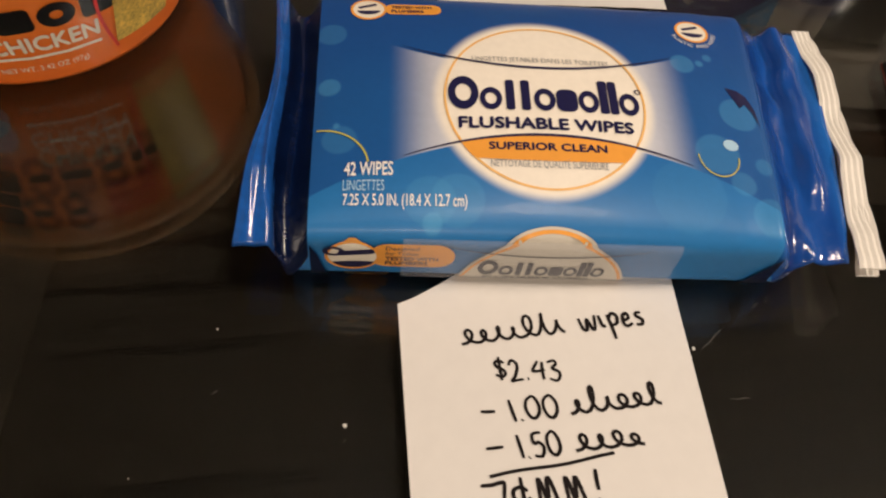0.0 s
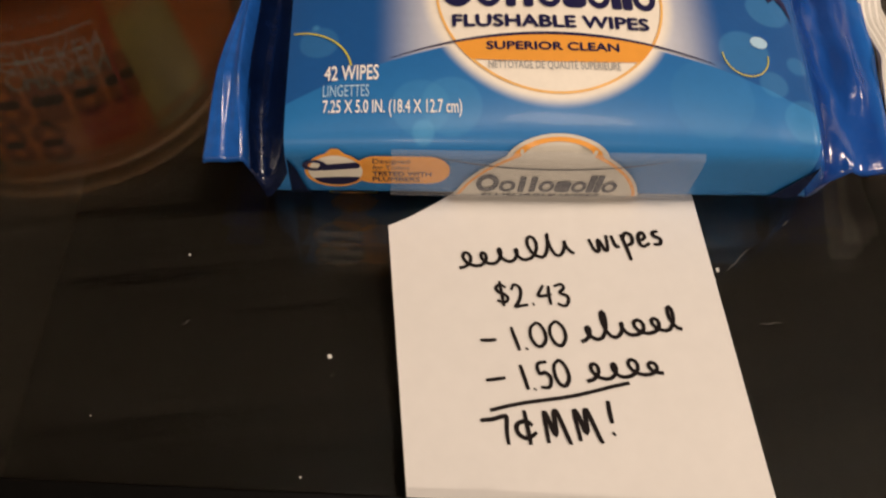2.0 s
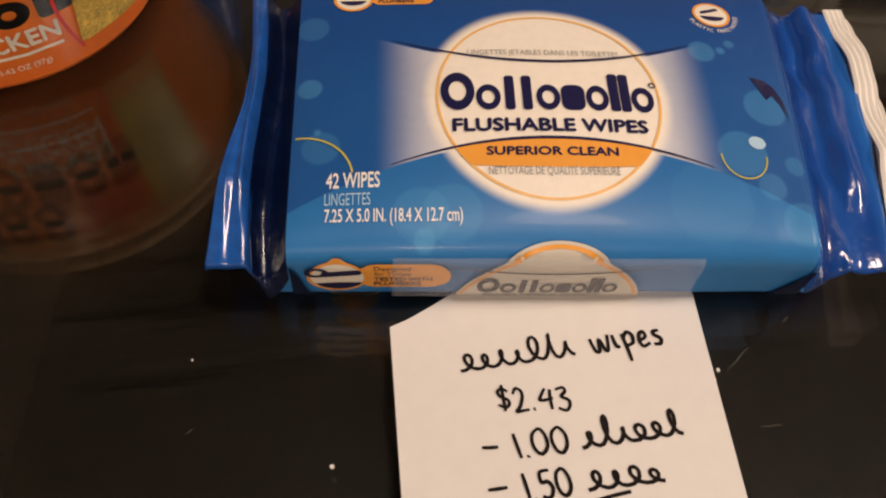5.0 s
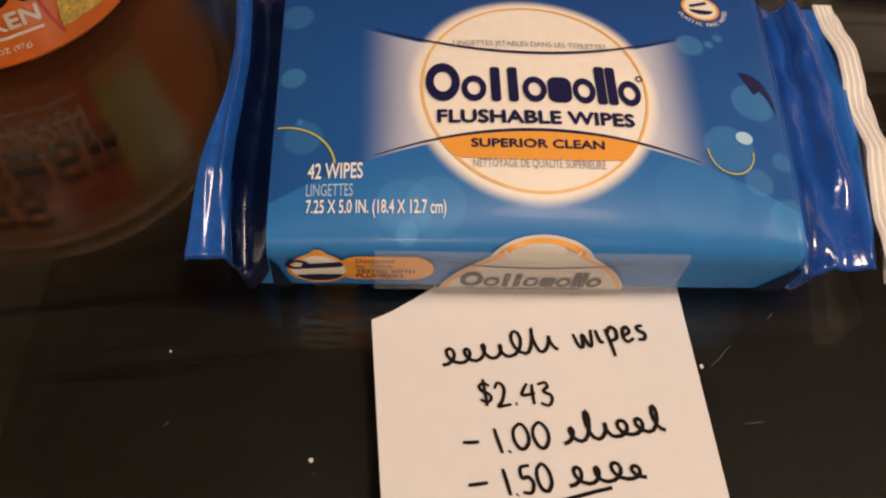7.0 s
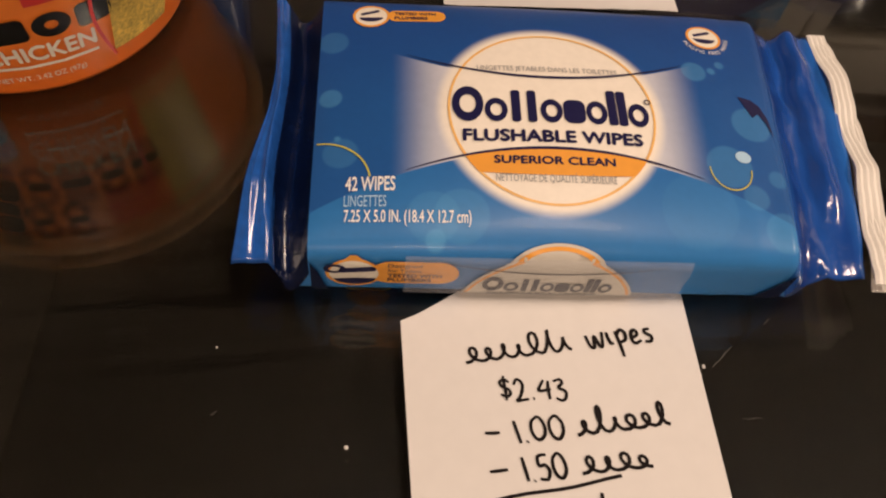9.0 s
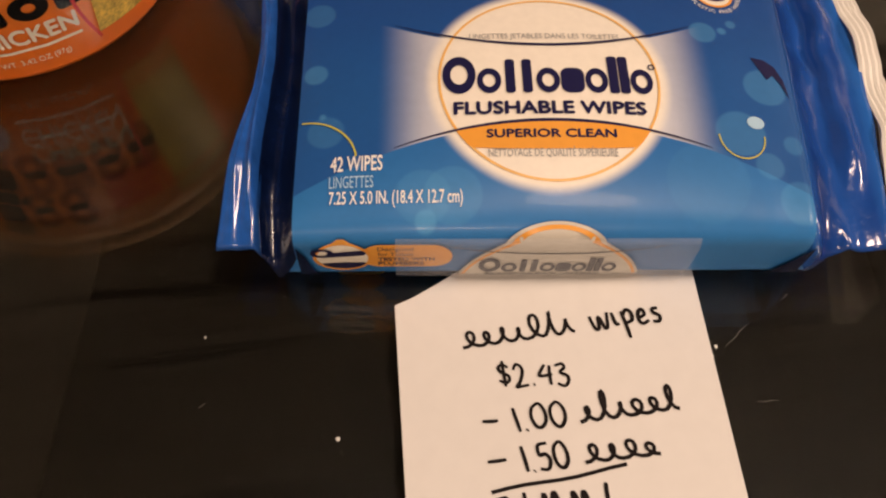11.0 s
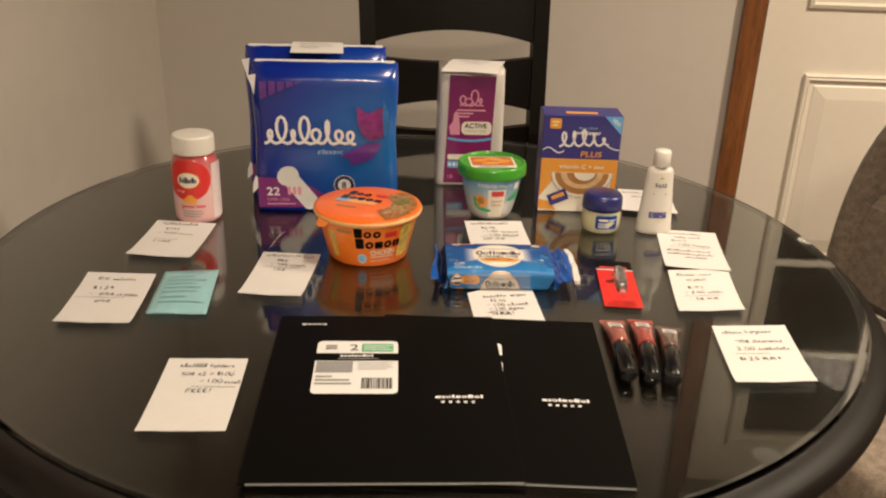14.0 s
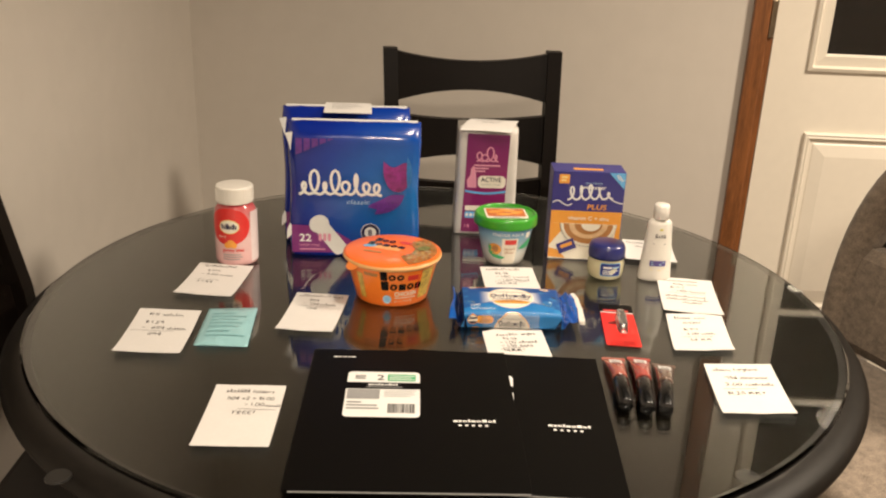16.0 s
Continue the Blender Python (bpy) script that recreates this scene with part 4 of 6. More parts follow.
def note(corners, lines, label, torn=0.0, lift=0.0, z=0.0008, seed=0, curl=0.004, skew=0.0):
    """A torn-off slip of paper. corners: back left, back right, front left. lines: what is written, in metres from the back left corner."""
    tl, tr, bl = (Vector((*c, 0)) for c in corners)
    w, h = (tr - tl).length, (bl - tl).length
    ex, ey = (tr - tl) / w, (tl - bl) / h
    ob = thing("price_note", Matrix.Translation((*tl.xy, T + z)), label, "paper note", "hand-written price notes")

    def surf(x, y):
        u, v = x / w, -y / h
        zz = lift * (abs(v - 0.5) * 2) ** 2 + curl * max(0.0, v - 0.8) ** 2 * 12 * (0.4 + 0.6 * abs(2 * u - 1)) + 0.0006 * (0.5 + 0.5 * noise.noise((x * 25, y * 25, seed)))
        return zz

    def place(x, y, zadd=0.0):
        p = ex * x + ey * (y + skew * (x / w) * (y / h))
        return (p.x, p.y, surf(x, y) + zadd)
    bm = bmesh.new()
    nx, ny = 14, 18
    rr = random.Random(seed)
    g = []
    for i in range(nx + 1):
        col = []
        for j in range(ny + 1):
            x, y = w * i / nx, -h * j / ny
            if j == 0:
                y -= torn * max(0.0, 1 - 3.6 * i / nx) ** 0.8 + rr.uniform(0, 0.0007)
            elif torn and j < 6:
                y = min(y, -(torn * max(0.0, 1 - 3.6 * i / nx) ** 0.8) - 0.0004 * j)
            if j == ny:
                y += rr.uniform(0, 0.0006)
            col.append(bm.verts.new(place(x, y)))
        g.append(col)
    for i in range(nx):
        for j in range(ny):
            bm.faces.new((g[i][j], g[i][j + 1], g[i + 1][j + 1], g[i + 1][j]))
    part("sheet", bm, PAPER, ob)
    for kind, x, y, size, length, slope in lines:
        if kind == "_":  # a drawn rule
            b = ribbon([(length * i / 8, slope * length * i / 8 + 0.0003 * math.sin(i)) for i in range(9)], size)
        elif kind == "~":
            loops = max(3, int(length / (size * 0.62)))
            b = ribbon(scribble(length, size, loops, seed + int(x * 9000), slope), size * 0.15)
        else:
            for b in pen_words(kind, size, length, rr):
                bmesh.ops.rotate(b, cent=(0, 0, 0), matrix=Matrix.Rotation(math.atan(slope), 3, "Z"), verts=b.verts)
                for v in b.verts:
                    v.co = Vector(place(v.co.x + x, v.co.y + y, 0.00025 + v.co.z))
                part("handwriting", b, INK, ob)
            continue
        for v in b.verts:
            v.co = Vector(place(v.co.x + x, v.co.y + y, 0.00025 + v.co.z))
        part("pen_stroke", b, INK, ob)
    return ob


note(((-0.0172, 0.268), (0.064, 0.254), (-0.023, 0.176)), [
    ("~", 0.0172, -0.0281, 0.0062, 0.0300, 0.20), ("wipes", 0.0523, -0.0212, 0.0070, 0.0190, 0.17),
    ("$2.43", 0.0255, -0.0378, 0.0058, 0.0180, 0.05), ("-", 0.0203, -0.0502, 0.006, 0.0040, 0.03), ("1.00", 0.0288, -0.0496, 0.0062, 0.0130, 0.15), ("~", 0.0448, -0.0465, 0.0066, 0.0258, 0.19),
    ("-", 0.0208, -0.0602, 0.006, 0.0046, 0.10), ("1.50", 0.0296, -0.0595, 0.0064, 0.0112, 0.15), ("~", 0.0444, -0.0566, 0.0064, 0.0190, 0.17),
    ("_", 0.0206, -0.0650, 0.0009, 0.0339, 0.245), ("7\u00a2", 0.0185, -0.0728, 0.0070, 0.0125, 0.08), ("mm", 0.0332, -0.0722, 0.0078, 0.0135, 0.15), ("!", 0.0483, -0.0695, 0.0072, 0.0018, 0.15)],
    "torn white paper slip with black handwriting, tucked under the wipes pack", torn=0.0165, seed=1, curl=0.001, skew=0.002)
note(((-0.422, 0.525), (-0.338, 0.504), (-0.446, 0.401)), [("~", 0.012, -0.013, 0.005, 0.05, 0.05), ("$7.97", 0.022, -0.030, 0.006, 0.018, 0.02), ("- 4.00", 0.016, -0.044, 0.006, 0.025, 0), ("~", 0.045, -0.044, 0.004, 0.02, 0), ("_", 0.014, -0.062, 0.0007, 0.035, 0), ("27 mm", 0.018, -0.073, 0.006, 0.024, 0)], "white paper price note in front of the vitamin bottle", lift=0.002, seed=2)
note(((-0.481, 0.350), (-0.397, 0.337), (-0.4915, 0.217)), [("RX", 0.018, -0.020, 0.007, 0.013, 0), ("~", 0.036, -0.020, 0.006, 0.028, 0.02), ("$ 1.29", 0.018, -0.044, 0.007, 0.024, 0.02), ("-  65¢", 0.018, -0.060, 0.0068, 0.030, 0.03), ("~", 0.050, -0.060, 0.005, 0.026, 0), ("_", 0.004, -0.066, 0.0007, 0.058, 0.02), ("64¢", 0.030, -0.078, 0.007, 0.018, 0)], "white paper price note beside the teal sachet", lift=0.002, seed=3)
note(((-0.3545, 0.127), (-0.274, 0.118), (-0.3685, -0.002)), [("~", 0.014, -0.017, 0.006, 0.028, 0), ("folders", 0.045, -0.018, 0.0062, 0.024, 0), ("50¢ x2 = $1.00", 0.019, -0.033, 0.0062, 0.052, 0), ("- 1.00", 0.040, -0.046, 0.0062, 0.022, 0), ("~", 0.064, -0.047, 0.005, 0.016, 0), ("_", 0.034, -0.053, 0.0008, 0.042, -0.02), ("FREE!", 0.030, -0.064, 0.0066, 0.024, 0)], "white paper price note beside the black folders", lift=0.001, seed=4, curl=0.002)
note(((-0.268, 0.396), (-0.193, 0.380), (-0.295, 0.270)), [("~", 0.006, -0.012, 0.005, 0.046, 0.03), ("~", 0.055, -0.012, 0.005, 0.015, 0), ("88¢", 0.024, -0.026, 0.0058, 0.014, 0), ("- 75¢", 0.018, -0.038, 0.0058, 0.022, 0), ("~", 0.042, -0.038, 0.005, 0.022, 0), ("_", 0.010, -0.043, 0.0007, 0.048, 0), ("13¢", 0.026, -0.053, 0.0058, 0.014, 0)], "white paper price note beside the noodle bowl", lift=0.002, seed=5)
note(((0.0205, 0.490), (0.1050, 0.482), (0.0115, 0.372)), [("~", 0.008, -0.014, 0.0062, 0.056, 0.03), ("$2.98", 0.022, -0.030, 0.0066, 0.020, 0), ("- 1.00", 0.022, -0.043, 0.0064, 0.022, 0), ("~", 0.048, -0.043, 0.006, 0.026, 0), ("- 1.00", 0.024, -0.056, 0.0064, 0.022, 0), ("~", 0.049, -0.056, 0.006, 0.024, 0), ("_", 0.018, -0.060, 0.0007, 0.050, 0), ("~", 0.020, -0.070, 0.006, 0.014, 0), ("mm", 0.038, -0.070, 0.0062, 0.014, 0)], "white paper price note between the fruit cup and wipes pack", lift=0.001, seed=6, curl=0.0)
note(((0.300, 0.610), (0.382, 0.588), (0.272, 0.507)), [("~", 0.006, -0.014, 0.005, 0.030, 0), ("~", 0.020, -0.030, 0.005, 0.018, 0)], "white paper price note behind the lotion bottle", lift=0.003, seed=7)
note(((0.297, 0.433), (0.379, 0.410), (0.258, 0.300)), [("~", 0.006, -0.014, 0.005, 0.056, 0.02), ("body wash", 0.024, -0.026, 0.0056, 0.036, 0), ("$1.47", 0.018, -0.040, 0.006, 0.020, 0), ("- 1.00", 0.020, -0.053, 0.006, 0.022, 0), ("~", 0.046, -0.053, 0.005, 0.024, 0), ("_", 0.014, -0.059, 0.0007, 0.055, 0), ("~", 0.008, -0.074, 0.0055, 0.06, 0), ("~", 0.008, -0.086, 0.0055, 0.062, 0), ("~", 0.030, -0.098, 0.0055, 0.03, 0)], "white paper price note in front of the lotion bottle", lift=0.002, seed=8)
note(((0.257, 0.291), (0.339, 0.287), (0.223, 0.173)), [("~", 0.010, -0.017, 0.006, 0.024, 0), ("nail", 0.040, -0.018, 0.006, 0.016, 0), ("clipper", 0.022, -0.032, 0.0062, 0.026, 0), ("$1.97", 0.020, -0.054, 0.0064, 0.020, 0), ("- 2.00", 0.016, -0.068, 0.0064, 0.024, 0), ("~", 0.044, -0.068, 0.005, 0.020, 0), ("_", 0.014, -0.075, 0.0007, 0.045, 0), ("3¢ mm", 0.026, -0.088, 0.0066, 0.030, 0)], "white paper price note beside the nail clipper", lift=0.002, seed=9)
note(((0.248, 0.139), (0.335, 0.132), (0.218, 0.017)), [("~", 0.008, -0.019, 0.006, 0.024, 0), ("lipgloss", 0.036, -0.018, 0.0066, 0.030, 0), ("75¢ clearance", 0.020, -0.040, 0.0066, 0.054, 0.01), ("2.00", 0.018, -0.056, 0.0066, 0.020, 0), ("~", 0.042, -0.056, 0.006, 0.036, 0), ("_", 0.014, -0.064, 0.0007, 0.040, 0), ("$1.25 mm*", 0.016, -0.078, 0.0068, 0.046, 0)], "white paper price note with curled edge beside lip glosses", lift=0.001, seed=10, curl=0.004)


# ---- folders ----
def folder(m, z, label, sticker):
    f = thing("folder", m @ Matrix.Translation((0, 0, z)), label, "folder", "two black folders")
    part("cover", boxed(-0.119, 0.119, -0.147, 0.147, 0.0025, 0.0035, bevel=0.0004), BLACKCARD, f)
    part("back_cover", boxed(-0.119, 0.119, -0.147, 0.147, 0.0, 0.0010, bevel=0.0004), BLACKCARD, f)
    part("spine", boxed(-0.1205, -0.1165, -0.147, 0.147, 0.0002, 0.0033, bevel=0.0012), BLACKCARD, f)
    part("pocket_sheet", boxed(-0.113, 0.1175, -0.1478, 0.142, 0.0012, 0.0023), GREYINK, f)
    top = 0.0035 + 0.0004
    lay = pose(0, 0, top)
    for x_, b in mark_row("niolnotol", 0.0056, 0.0050, 0.046):
        part("brand_mark", shift(b, 0.048 + x_, -0.022), WHITEINK, f, m=lay)
    for i in range(5):
        part("brand_star", disc(0.055 + 0.0072 * i, -0.0285, 0.0021, 0.0021, 90, 450, 5), WHITEINK, f, m=lay)
    for x_, b in mark_row("nooon", 0.0040, 0.0040, 0.027):
        part("maker_mark", shift(b, -0.094 + x_, 0.125), WHITEINK, f, m=lay)
    if sticker:
        s0, s1, t0, t1 = -0.073, 0.012, -0.0145, 0.0885
        part("sticker", patch(s0, s1, t0, t1, corner=0.006), WHITEINK, f, "white paper product label", m=pose(0, 0, top))
        up = pose(0, 0, top + 0.0004)
        part("sticker_band", patch(s0, s1, 0.047, 0.062), BLACKCARD, f, m=up)
        part("sticker_patch", patch(-0.026, s1 - 0.005, 0.066, 0.082, corner=0.001), GREENINK, f, "green printed patch", m=up)
        part("lettering", shift(lettering("2", 0.0125, 0.0085), -0.0385, 0.068), BLACKPL, f, m=up)
        part("fine_print", bars(-0.064, 0.079, (0.012, 0.012, 0.012), 0.0014, 0.0035), BLACKPL, f, m=up)
        part("fine_print", bars(-0.024, 0.0785, (0.03, 0.026, 0.03), 0.0018, 0.0042), WHITEINK, f, m=pose(0, 0, top + 0.0007))
        for x_, b in mark_row("niolnotol", 0.0046, 0.0050, 0.034):
            part("brand_mark", shift(b, -0.048 + x_, 0.0545), WHITEINK, f, m=pose(0, 0, top + 0.0007))
        part("fine_print", bars(-0.05, 0.0515, (0.042,), 0.0016, 0.004), GREYINK, f, m=pose(0, 0, top + 0.0007))
        part("print_photo", patch(s0 + 0.002, -0.034, 0.024, 0.0455), GREYINK, f, "grey printed picture", m=up)
        part("fine_print", bars(-0.029, 0.043, (0.036, 0.034, 0.036, 0.03), 0.0010, 0.0040), GREYINK, f, m=up)
        part("fine_print", bars(-0.070, 0.018, (0.016, 0.034, 0.036), 0.0032, 0.0066), GREYINK, f, m=up)
        rb = random.Random(7)
        xs, code = -0.024, []
        while xs < 0.006:
            wd = rb.choice((0.0006, 0.0010, 0.0016))
            code.append(patch(xs, xs + wd, -0.006, 0.014))
            xs += wd + rb.choice((0.0006, 0.0010))
        part("barcode", join(*code), BLACKPL, f, m=up)
    return f


folder(pose(0.111 - 0.119 * math.cos(radians(-10.5)) + 0.147 * math.sin(radians(-10.5)), 0.157 - 0.119 * math.sin(radians(-10.5)) - 0.147 * math.cos(radians(-10.5)), T, 0, 0, -10.5), 0.0004, "black plastic pocket folder lying half under another folder", True)
folder(pose(-0.1382, 0.0412, T, 0, 0, -6.2), 0.0042, "black plastic pocket folder with a white product sticker", True)


# ---- noodle bowl ----
BOWL = pose(-0.1290, 0.3950, T, 0, 0, 0)
RB, RT, HB = 0.0530, 0.0675, 0.065
bowl = thing("noodle_bowl", BOWL, "orange instant noodle cup with a sealed foil lid", "noodle bowl")
ORANGECUP = print_material("orange_cup", [(0, (0.86, 0.17, 0.016)), (0.35, (0.95, 0.22, 0.020)), (1, (0.96, 0.24, 0.026))], "Z", 0.0, HB, rough=0.34, coat=0.35)
part("cup", lathe([(0, 0.002), (RB - 0.004, 0.002), (RB - 0.001, 0.0), (RB, 0.002), (RT, HB - 0.004), (RT + 0.0005, HB), (0, HB)], 96), ORANGECUP, bowl, smooth=True)
part("rim", lathe([(RT, HB - 0.006), (RT + 0.0035, HB - 0.005), (RT + 0.0048, HB - 0.002), (RT + 0.004, HB + 0.001), (RT, HB + 0.0022)], 96), material("rim_paper", (0.86, 0.46, 0.18), 0.4, vary=0.06), bowl, "pale orange rolled rim", smooth=True)
part("lid", lathe([(0, HB + 0.0045), (RT * 0.6, HB + 0.004), (RT, HB + 0.0028), (RT + 0.0035, HB + 0.0018), (RT + 0.0035, HB + 0.0008), (0, HB + 0.0008)], 96), material("orange_lid", (0.93, 0.175, 0.020), 0.3, vary=0.08, scale=25, coat=0.4, bump=0.2, bump_scale=60), bowl, "orange printed foil lid", smooth=True)
tab = polygon([(-0.012, 0), (0.012, 0), (0.008, -0.010), (0.0, -0.013), (-0.008, -0.010)])
part("pull_tab", tab, material("tab_foil", (0.82, 0.24, 0.05), 0.3, vary=0.05), bowl, m=pose(-0.058, -0.040, HB - 0.002, 35, 0, -50))


def bowl_side(bm, mat, name, a0=-88.0, layer=1):
    bmesh.ops.triangulate(bm, faces=bm.faces)
    es = [e for e in bm.edges if e.calc_length() > 0.006]
    if es:
        bmesh.ops.subdivide_edges(bm, edges=es, cuts=2)

    def fn(x, y, z):
        r = RB + (RT - RB) * ((y - 0.002) / (HB - 0.006)) + 0.0004 * layer + z
        a = radians(a0) + x / RT
        return (r * math.cos(a), r * math.sin(a), y)
    return part(name, on_surface(bm, fn), mat, bowl)


for x_, b in mark_row("too", 0.0140, 0.0100, 0.036):
    bowl_side(shift(b, -0.026 + x_, 0.0440, 2), BLACKPL, "brand_mark")
for x_, b in mark_row("tonon", 0.0155, 0.0100, 0.066):
    bowl_side(shift(b, -0.025 + x_, 0.0275, 2), BLACKPL, "brand_mark")
bowl_side(patch(0.016, 0.034, 0.043, 0.051, 8, 1), REDINK, "brand_patch")
bowl_side(shift(lettering("CHICKEN", 0.0070, 0.038, bold=0.0006), -0.004, 0.0178, 1), CREAM, "lettering")
bowl_side(bars(-0.004, 0.0155, (0.038,), 0.0014, 0.003), CREAM, "fine_print")
bowl_side(shift(lettering("NET WT. 3.42 OZ (97g)", 0.0026, 0.032), -0.004, 0.0075, 1), CREAM, "lettering")
bowl_side(disc(-0.0165, 0.0125, 0.0072, 0.0072, n=28, rings=2), PALEBLUE, "printed_badge")
bowl_side(bars(-0.0205, 0.0160, (0.008, 0.008, 0.008), 0.0012, 0.0028), LIGHTBLUE, "fine_print", layer=2)
bowl_side(patch(-0.052, -0.030, 0.049, 0.054, 6, 1), BROWNINK, "fine_print")
NOODLE = material("noodle_print", (0.62, 0.42, 0.08), 0.4, vary=0.7, scale=120, coat=0.3)
bowl_side(patch(0.040, 0.066, 0.010, 0.056, 8, 4), NOODLE, "noodle_print")
bowl_side(patch(-0.068, -0.056, 0.010, 0.050, 4, 4), NOODLE, "noodle_print")
bowl_side(ribbon([(0.040 - 0.006 * math.sin(i / 10 * 3.1), 0.008 + 0.05 * i / 10) for i in range(11)], 0.0012), REDINK, "printed_line", layer=2)


def lid_fn(x, y, z):
    r = min(1.0, math.hypot(x, y) / RT)
    return (x, y, HB + 0.0048 - 0.0017 * r * r + z)


def on_lid(bm, mat, name, layer=1):
    bmesh.ops.triangulate(bm, faces=bm.faces)
    def fn(x, y, z):
        q = lid_fn(x, y, z)
        return (q[0], q[1], q[2] + EPS * layer)
    return part(name, on_surface(bm, fn), mat, bowl)


ca, sa = math.cos(radians(-28)), math.sin(radians(-28))
for x_, b in mark_row("too", 0.0150, 0.0090, 0.032):
    on_lid(shift(b, -0.024 + x_ * ca, 0.036 + x_ * sa, -28), BLACKPL, "brand_mark", 2)
for x_, b in mark_row("tonon", 0.0150, 0.0090, 0.058):
    on_lid(shift(b, -0.036 + x_ * ca, 0.022 + x_ * sa, -28), BLACKPL, "brand_mark", 2)
on_lid(shift(disc(0, 0, 0.010, 0.006, n=24), 0.022, 0.022, -28), REDINK, "brand_patch")
on_lid(disc(-0.032, 0.016, 0.010, 0.006, n=24), LIGHTBLUE, "printed_badge")
on_lid(shift(patch(-0.018, 0.010, -0.003, 0.003, corner=0.001), -0.026, -0.012, -28), BROWNINK, "fine_print")
on_lid(shift(patch(-0.026, 0.024, -0.0075, 0.0075, corner=0.003), -0.010, 0.004, -28), material("pale_orange_ink", (0.90, 0.42, 0.16), 0.35, coat=0.3), "lettering_band")
rnd = random.Random(11)
SOUP = [material("soup_print_" + w_, c, 0.4, vary=0.6, scale=160, coat=0.3) for w_, c in (("broth", (0.42, 0.15, 0.03)), ("noodle", (0.50, 0.30, 0.10)), ("herb", (0.16, 0.17, 0.05)), ("meat", (0.36, 0.17, 0.07)), ("carrot", (0.48, 0.10, 0.02)), ("pale", (0.46, 0.34, 0.20)))]
on_lid(disc(0, 0, 0.0655, 0.0655, -75, 38, 70, 0.50, 4), SOUP[0], "noodle_print", 1)
for k in range(170):
    a, rr_ = radians(rnd.uniform(-73, 36)), rnd.uniform(0.034, 0.0635)
    if rnd.random() < 0.4:
        bm = ribbon([(0.012 * (i / 6 - 0.5), 0.0020 * math.sin(i * 1.3 + k)) for i in range(7)], 0.0012)
        mat_ = rnd.choice((SOUP[1], SOUP[5], SOUP[1]))
    else:
        bm = disc(0, 0, rnd.uniform(0.0016, 0.0042), rnd.uniform(0.0012, 0.0028), n=9)
        mat_ = rnd.choice(SOUP)
    on_lid(shift(bm, rr_ * math.cos(a), rr_ * math.sin(a), rnd.uniform(0, 180)), mat_, "noodle_print", 2 + k % 3)
on_lid(shift(disc(0, 0, 0.012, 0.008, n=20, rings=2), 0.046, -0.004, 40), SOUP[2], "brand_patch", 6)


def on_face(bm, mat, name, parent, layer=1, y=0.0, label=""):
    """Print on an upright face that looks along -y: x across, y of the pattern upward."""
    bmesh.ops.triangulate(bm, faces=bm.faces)
    return part(name, on_surface(bm, lambda x, yy, z: (x, y - EPS * layer - z, yy)), mat, parent, label)


# ---- soft packs of pads ----
PADFILM = print_material("pad_pack_film", [(0, (0.004, 0.150, 0.46)), (0.4, (0.003, 0.100, 0.42)), (0.8, (0.003, 0.036, 0.31)), (1, (0.004, 0.020, 0.25))], lo=0.0, hi=0.16, radial=((0.07, 0, 0.10), (1, 0.2, 1)), rough=0.25, coat=0.5, bump=0.25, bump_scale=22)


def leaf(points):
    """A filled outline, rounded through its points."""
    return polygon(smooth_line(points + points[:1], 4)[:-1])


